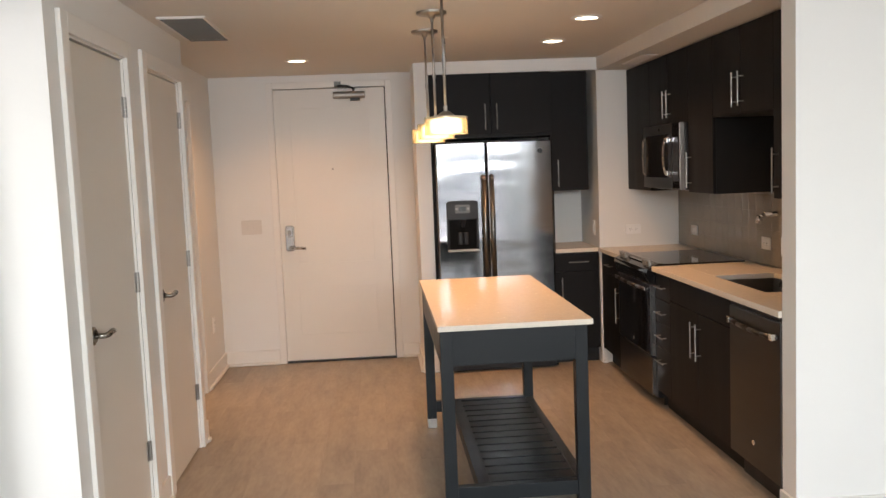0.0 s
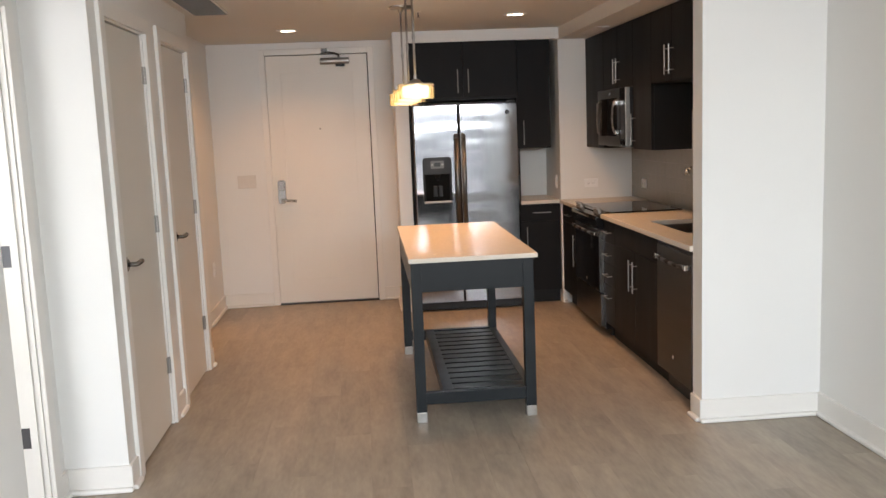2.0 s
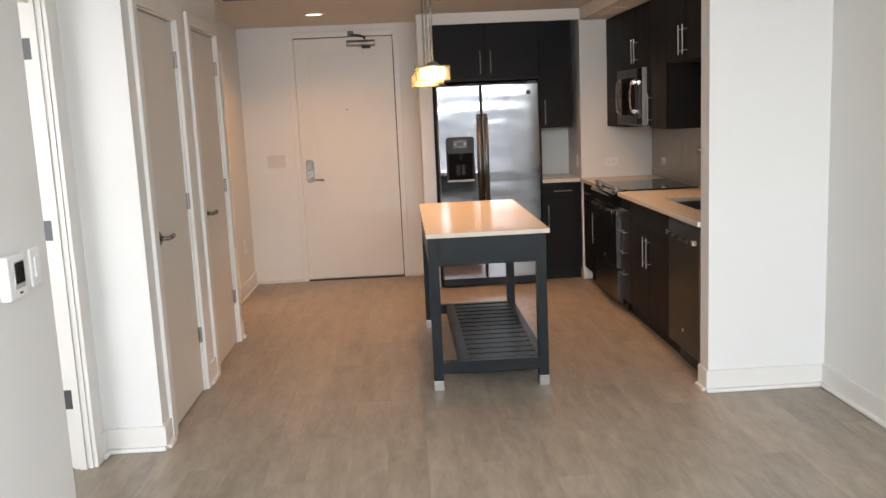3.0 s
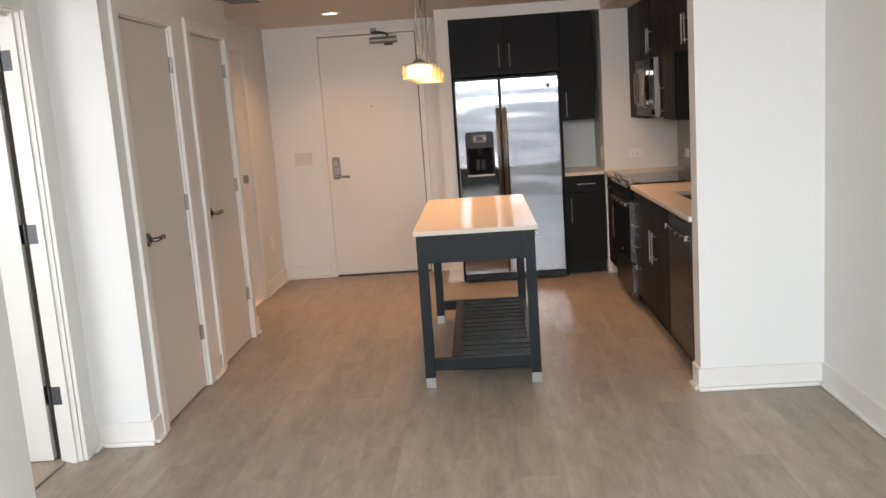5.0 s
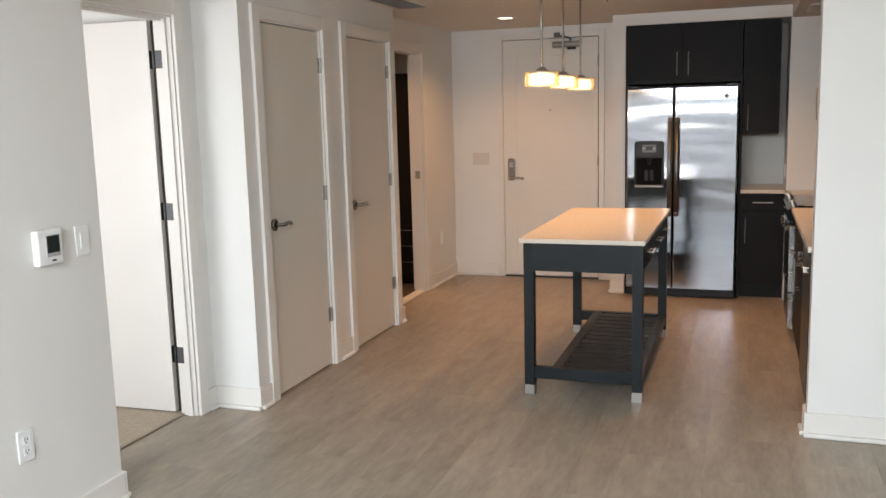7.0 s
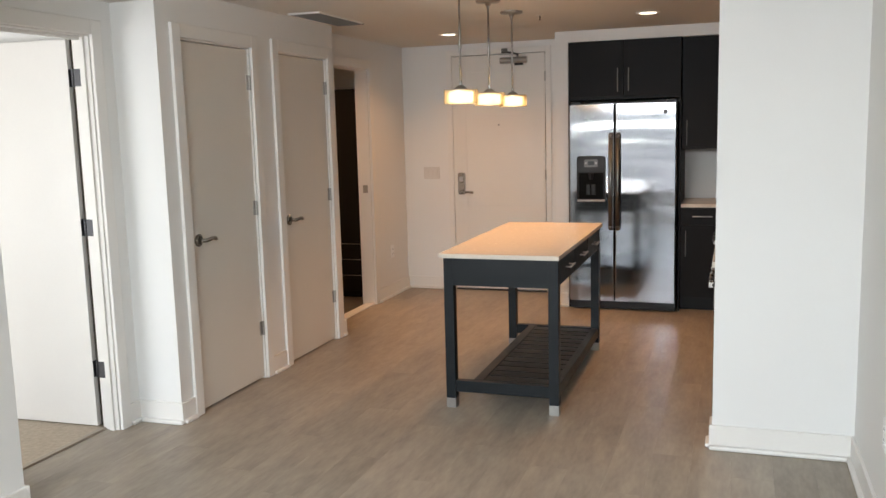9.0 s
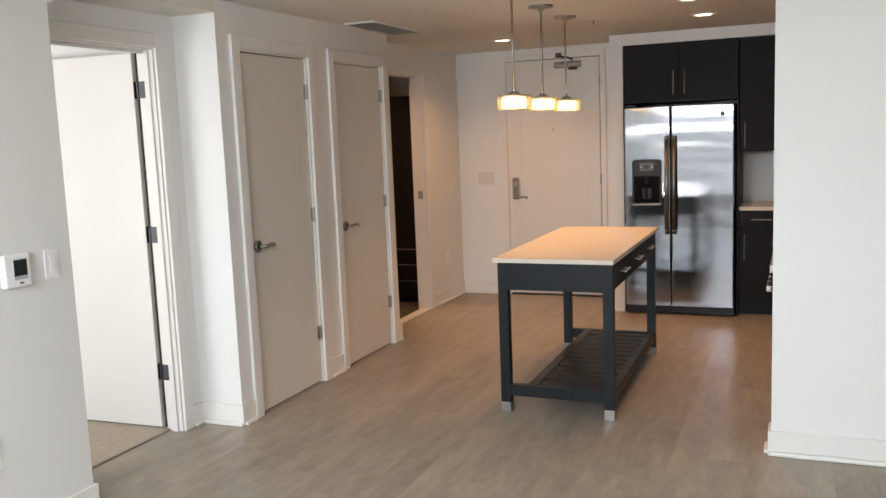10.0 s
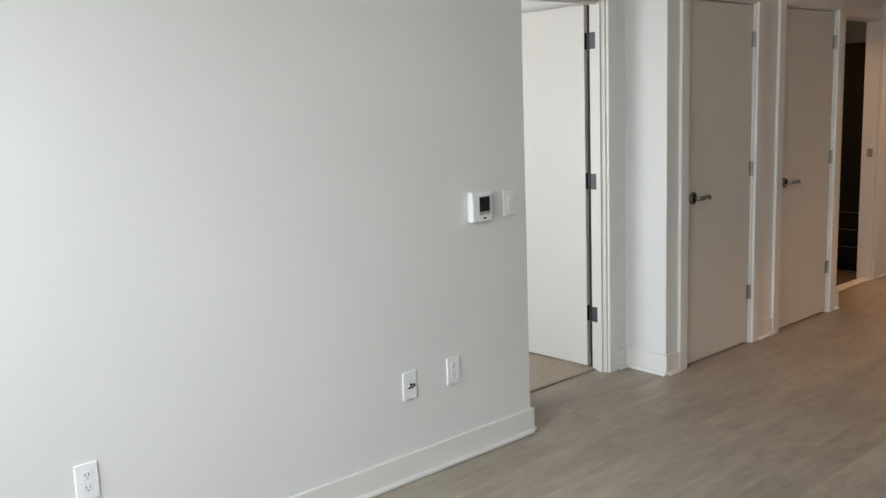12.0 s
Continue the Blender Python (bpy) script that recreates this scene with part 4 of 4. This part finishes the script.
part("handle", tube(B(), [(MX, 5.89, 1.73), (MX - 0.034, 5.89, 1.712), (MX - 0.045, 5.89, 1.665), (MX - 0.049, 5.89, 1.60), (MX - 0.045, 5.89, 1.535), (MX - 0.034, 5.89, 1.488), (MX, 5.89, 1.47)], 0.0065), M_NICKEL, md, "curved chrome handle", smooth=True)
for z in (1.492, 1.705):
    part("handle_mount", box(B(), MX - 0.03, MX + 0.002, 5.872, 5.908, z - 0.017, z + 0.017, 0.004), M_CHROME, md, "bright chrome handle mount")
part("bezel", tube(B(), [(MX, 6.415, 1.725), (MX - 0.016, 6.415, 1.71), (MX - 0.02, 6.415, 1.60), (MX - 0.016, 6.415, 1.49), (MX, 6.415, 1.475)], 0.006), M_NICKEL, md, "curved bright window edge", smooth=True)
part("vent", box(B(), MX + 0.06, XR - 0.06, 5.76, 6.4, 1.38, 1.386), M_GREY, mw)

# fridge alcove
fcab = thing("fridge_cabinet", ((FX0 + 1.478) / 2, 7.28, 1.80), "charcoal two-door cabinet above the fridge", "cabinet")
part("body", box(B(), FX0 + 0.002, 1.476, FY + 0.02, YF - 0.002, 1.80, SOFFIT + 0.007), M_CABIN, fcab)
for a, b, h in ((FX0 + 0.004, 1.008, 0.962), (1.008, 1.475, 1.052)):
    d = part("door", box(B(), a + 0.0015, b - 0.0015, FY - 0.001, FY + 0.019, 1.825, SOFFIT + 0.006, 0.0015), M_CAB, fcab)
    pull(d, (h, FY - 0.001, 1.86), (h, FY - 0.001, 2.055), OUTY)
part("side_panel", box(B(), FX0 + 0.002, FX0 + 0.018, FY - 0.002, YF - 0.002, 0.0, 1.799), M_CAB, fcab)
part("side_panel", box(B(), 1.465, 1.481, FY - 0.002, YF - 0.002, 0.0, 1.799), M_CAB, fcab)

rcab = thing("wall_cabinet", (1.64, 7.3, 1.37), "narrow charcoal wall cabinet beside the fridge", "cabinet", "kitchen wall cabinets")
part("body", box(B(), 1.483, 1.766, 7.09, YF - 0.012, 1.368, SOFFIT + 0.007), M_CABIN, rcab)
d = part("door", box(B(), 1.484, 1.766, 7.07, 7.089, 1.37, SOFFIT + 0.006, 0.0015), M_CAB, rcab)
pull(d, (1.525, 7.07, 1.40), (1.525, 7.07, 1.61), OUTY)
bcab = thing("base_cabinet", (1.67, 7.3, 0), "narrow charcoal base cabinet beside the fridge", "cabinet", "kitchen base cabinets")
part("body", box(B(), 1.483, FX1 - 0.004, 7.06, YF - 0.002, TOE, BT - 0.001), M_CABIN, bcab)
part("toe_kick", box(B(), 1.483, FX1 - 0.004, 7.11, 7.125, 0, TOE - 0.001), M_CABIN, bcab)
d = part("drawer", box(B(), 1.484, FX1 - 0.006, 7.04, 7.059, 0.737, 0.872, 0.0015), M_CAB, bcab)
pull(d, (1.58, 7.04, 0.81), (1.74, 7.04, 0.81), OUTY)
d = part("door", box(B(), 1.484, FX1 - 0.006, 7.04, 7.059, 0.12, 0.733, 0.0015), M_CAB, bcab)
pull(d, (1.527, 7.04, 0.47), (1.527, 7.04, 0.69), OUTY)
ct = thing("worktop", (1.67, 7.3, BT), "small pale quartz worktop beside the fridge", "worktop")
part("slab", box(B(), 1.483, FX1 - 0.001, 7.03, YF - 0.001, BT, 0.914, 0.002), M_QUARTZ, ct)

# side-by-side fridge
fr = thing("refrigerator", (1.03, 7.2, 0), "stainless side-by-side refrigerator with a water dispenser", "refrigerator")
FF = 6.917
part("body", box(B(), 0.562, 1.454, 6.992, YF - 0.03, 0.03, 1.765, 0.004), M_BLACK, fr, "black cabinet body")
part("base_grille", box(B(), 0.564, 1.452, 6.952, 6.991, 0.012, 0.075, 0.003), M_BLACK, fr)
part("hinge_cover", box(B(), 0.574, 0.654, 6.96, 7.05, 1.766, 1.785, 0.004), M_BLACK, fr)
part("hinge_cover", box(B(), 1.36, 1.44, 6.96, 7.05, 1.766, 1.785, 0.004), M_BLACK, fr)


def fridge_door(x0, x1, hx, label):
    bm = box(B(), x0, x1, FF, 6.987, 0.085, 1.757)
    edges = [e for e in bm.edges if abs(e.verts[0].co.z - e.verts[1].co.z) > 1 and e.verts[0].co.y < FF + 0.01]
    bmesh.ops.bevel(bm, geom=edges, offset=0.012, segments=4, profile=0.5, affect="EDGES")
    d = part("door", bm, M_STEEL, fr, label)
    bm = tube(B(), [(hx, FF, 1.51), (hx, FF - 0.045, 1.505), (hx, FF - 0.05, 1.48), (hx, FF - 0.05, 0.74), (hx, FF - 0.045, 0.715), (hx, FF, 0.71)], 0.0135, 14)
    bmesh.ops.scale(bm, vec=(1.35, 1, 1), space=Matrix.Translation((-hx, 0, 0)), verts=bm.verts)
    part("handle", bm, M_BAR, d, "long dark satin steel handle", smooth=True)
    return d


fd = fridge_door(0.562, 0.946, 0.921, "stainless freezer door")
rd = fridge_door(0.952, 1.454, 0.979, "stainless fridge door")
part("badge", rod(B(), (1.36, FF - 0.003, 1.685), (1.36, FF + 0.001, 1.685), 0.020), M_BLACK, rd, "small round maker's badge")
bm = capsule(0.630, 0.874, FF - 0.014, FF + 0.002, 1.185, 1.33, 0.03, 0.005)
box(bm, 0.630, 0.648, FF - 0.014, FF + 0.002, 0.962, 1.20, 0.004)
box(bm, 0.856, 0.874, FF - 0.014, FF + 0.002, 0.962, 1.20, 0.004)
dp = part("dispenser", bm, M_DISP, fd, "dark water and ice dispenser")
# flat black panel in place of a hollow; its colour is the cavity's shade
part("recess_shade", box(B(), 0.648, 0.856, FF - 0.003, FF + 0.001, 0.962, 1.186), M_VOID, dp)
part("control_display", capsule(0.695, 0.81, FF - 0.016, FF - 0.0135, 1.236, 1.30, 0.008, 0.001), M_BUTTON, dp)
part("screen", box(B(), 0.727, 0.778, FF - 0.018, FF - 0.0155, 1.252, 1.285), M_SCREEN, dp)
for bx in (0.702, 0.789):
    part("button", box(B(), bx, bx + 0.014, FF - 0.018, FF - 0.0155, 1.262, 1.276, 0.002), M_GREY, dp)
part("drip_tray", box(B(), 0.634, 0.870, FF - 0.03, FF + 0.001, 0.943, 0.961, 0.006), M_NICKEL, dp)
for bx in (0.712, 0.756):
    part("paddle", box(B(), bx, bx + 0.036, FF - 0.014, FF - 0.0035, 1.0, 1.09, 0.005), M_DISP, dp)
part("nozzle", rod(rod(B(), (0.752, FF - 0.014, 1.187), (0.752, FF - 0.014, 1.15), 0.026, 0.016), (0.752, FF - 0.014, 1.15), (0.752, FF - 0.014, 1.13), 0.012), M_BLACK, dp)

# ---- island table ----
IX0, IX1, IY0, IY1 = 0.362, 1.019, 4.11, 5.618
isl = thing("kitchen_island", ((IX0 + IX1) / 2, (IY0 + IY1) / 2, 0), "slate-grey island table with quartz top and slatted shelf", "kitchen island")
part("tabletop", box(B(), 0.350, 1.034, 4.06, 5.645, 0.881, 0.906, 0.002), M_QUARTZ, isl, "pale quartz top")
LW = 0.056
for x in (IX0, IX1 - LW):
    for y in (IY0, IY1 - LW):
        lg = part("leg", box(B(), x, x + LW, y, y + LW, 0.057, 0.880, 0.0012), M_ISLAND, isl)
        part("foot_cap", box(B(), x - 0.001, x + LW + 0.001, y - 0.001, y + LW + 0.001, 0.0, 0.056, 0.002), M_NICKEL, lg, "brushed metal foot cap")
AZ = 0.718
part("apron", box(B(), IX0 + LW, IX1 - LW, IY0 + 0.0012, IY0 + 0.024, AZ, 0.880, 0.0006), M_ISLAND, isl)
part("apron", box(B(), IX0 + LW, IX1 - LW, IY1 - 0.024, IY1 - 0.004, AZ, 0.880, 0.0006), M_ISLAND, isl)
part("apron", box(B(), IX0 + 0.0012, IX0 + 0.024, IY0 + LW, IY1 - LW, AZ, 0.880, 0.0006), M_ISLAND, isl)
part("apron", box(B(), IX1 - 0.030, IX1 - 0.014, IY0 + LW, IY1 - LW, AZ, 0.880, 0.0006), M_ISLAND, isl)
span = (IY1 - IY0 - 2 * LW) / 3
for k in range(3):
    a = IY0 + LW + k * span
    dr = part("drawer", box(B(), IX1 - 0.0135, IX1 - 0.001, a + 0.004, a + span - 0.004, AZ + 0.012, 0.868, 0.002), M_ISLAND, isl)
    pull(dr, (IX1 - 0.001, a + span / 2 - 0.075, 0.805), (IX1 - 0.001, a + span / 2 + 0.075, 0.805), (0.03, 0, 0), 0.0055)
SZ0, SZ1 = 0.096, 0.162
part("shelf_rail", box(B(), IX0 + LW, IX1 - LW, IY0 + 0.006, IY0 + 0.05, SZ0, SZ1, 0.002), M_ISLAND, isl)
part("shelf_rail", box(B(), IX0 + LW, IX1 - LW, IY1 - 0.05, IY1 - 0.006, SZ0, SZ1, 0.002), M_ISLAND, isl)
part("shelf_rail", box(B(), IX0 + 0.151, IX0 + 0.209, IY0 + 0.051, IY1 - 0.051, SZ0, SZ1, 0.002), M_ISLAND, isl)
part("shelf_rail", box(B(), IX1 - 0.05, IX1 - 0.006, IY0 + LW, IY1 - LW, SZ0, SZ1, 0.002), M_ISLAND, isl)
ns = 13
for k in range(ns):
    y = IY0 + 0.062 + k * (IY1 - IY0 - 0.124) / ns
    part("slat", box(B(), IX0 + 0.210, IX1 - 0.051, y + 0.010, y + (IY1 - IY0 - 0.124) / ns - 0.010, 0.128, 0.158, 0.0015), M_SLAT_SHADED, isl)
part("shelf_support", box(B(), IX0 + 0.210, IX0 + 0.234, IY0 + 0.051, IY1 - 0.051, 0.103, 0.127), M_ISLAND, isl)
part("shelf_support", box(B(), IX1 - 0.075, IX1 - 0.051, IY0 + 0.051, IY1 - 0.051, 0.103, 0.127), M_ISLAND, isl)

# dark linen cabinet seen through the bathroom doorway
lc = thing("linen_cabinet", (-1.85, 7.3, 0), "tall espresso-brown bathroom cabinet with drawers", "cabinet")
part("body", box(B(), -2.35, XH - 0.125, 7.0, YF, 0.06, 1.975), M_ESPRESSO, lc)
part("plinth", box(B(), -2.35, XH - 0.125, 7.04, YF, 0.0, 0.059), M_ESPRESSO, lc)
part("door", box(B(), -2.348, XH - 0.127, 6.98, 6.999, 0.54, 1.973, 0.002), M_ESPRESSO, lc)
for a, b in ((0.075, 0.235), (0.24, 0.388), (0.393, 0.538)):
    d = part("drawer", box(B(), -2.348, XH - 0.127, 6.98, 6.999, a, b - 0.008, 0.002), M_ESPRESSO, lc)
    part("edge_pull", box(B(), -2.2, XH - 0.15, 6.972, 6.9795, b - 0.014, b - 0.010), M_NICKEL, d, "thin metal edge pull")

# ---- backsplash tiles ----
bs = structure("backsplash", box(B(), XR - 0.005, XR - 0.0005, CY1 + 0.001, FY + 0.004, 0.915, 1.82), M_GROUT, "taupe stacked glass tile backsplash", "backsplash")
TW, TH = 0.108, 0.108


def block_mesh(name, sx, sy, sz, mat, bev):
    return to_mesh(name, box(B(), -sx / 2, sx / 2, -sy / 2, sy / 2, -sz / 2, sz / 2, bev), mat)


tile_me = block_mesh("tile", 0.006, TW - 0.0025, TH - 0.0025, M_TILE, 0.0006)
for j in range(12):
    for k in range(29):
        y, z = FY - 0.052 - k * TW, 0.9165 + TH / 2 + j * TH
        if y < CY1 + TW / 2 or z > 1.80 or (z > 1.36 and not 4.525 < y < 5.30):
            continue
        ob = new("tile", tile_me)
        ob.parent, ob.location = bs, (XR - 0.008, y, z)
plate("power_outlet", "white sideways outlet plate on the tiled backsplash", "outlet", "x-", (XR - 0.011, 6.67, 1.048), 0.120, 0.074, "outlet")
plate("power_outlet", "white sideways outlet plate on the tiles beside the faucet", "outlet", "x-", (XR - 0.011, 5.468, 1.05), 0.120, 0.076, "outlet")
plate("light_switch", "white single switch plate on the tiles behind the sink", "light switch", "x-", (XR - 0.011, 5.228, 1.05), 0.074, 0.112, "switch1")

# ---- plank floor ----
fl = structure("floor", box(B(), XN - 0.105, XR + 0.002, YB - 0.05, YF + 0.02, -0.06, -0.0075), M_SUB, "greige wood-look vinyl plank floor", "floor")
PW, PL = 0.182, 1.22
plank_me = {}
ncol = int((XR - (XN - 0.05)) / PW) + 1
for c in range(ncol):
    x = XR - PW / 2 - c * PW
    y = YB - (c * 5 % 12) * PL / 12
    while y < YF:
        a, b = max(y, 2.17 if x < XL - 0.14 else YB), min(y + PL, YF)
        if b - a > 0.02:
            key = round(b - a, 2)
            if key not in plank_me:
                plank_me[key] = block_mesh("plank", PW - 0.0003, b - a - 0.0003, 0.007, M_PLANK, 0.00025)
            ob = new("plank", plank_me[key])
            ob.parent, ob.location = fl, (x, (a + b) / 2, -0.0035)
        y += PL
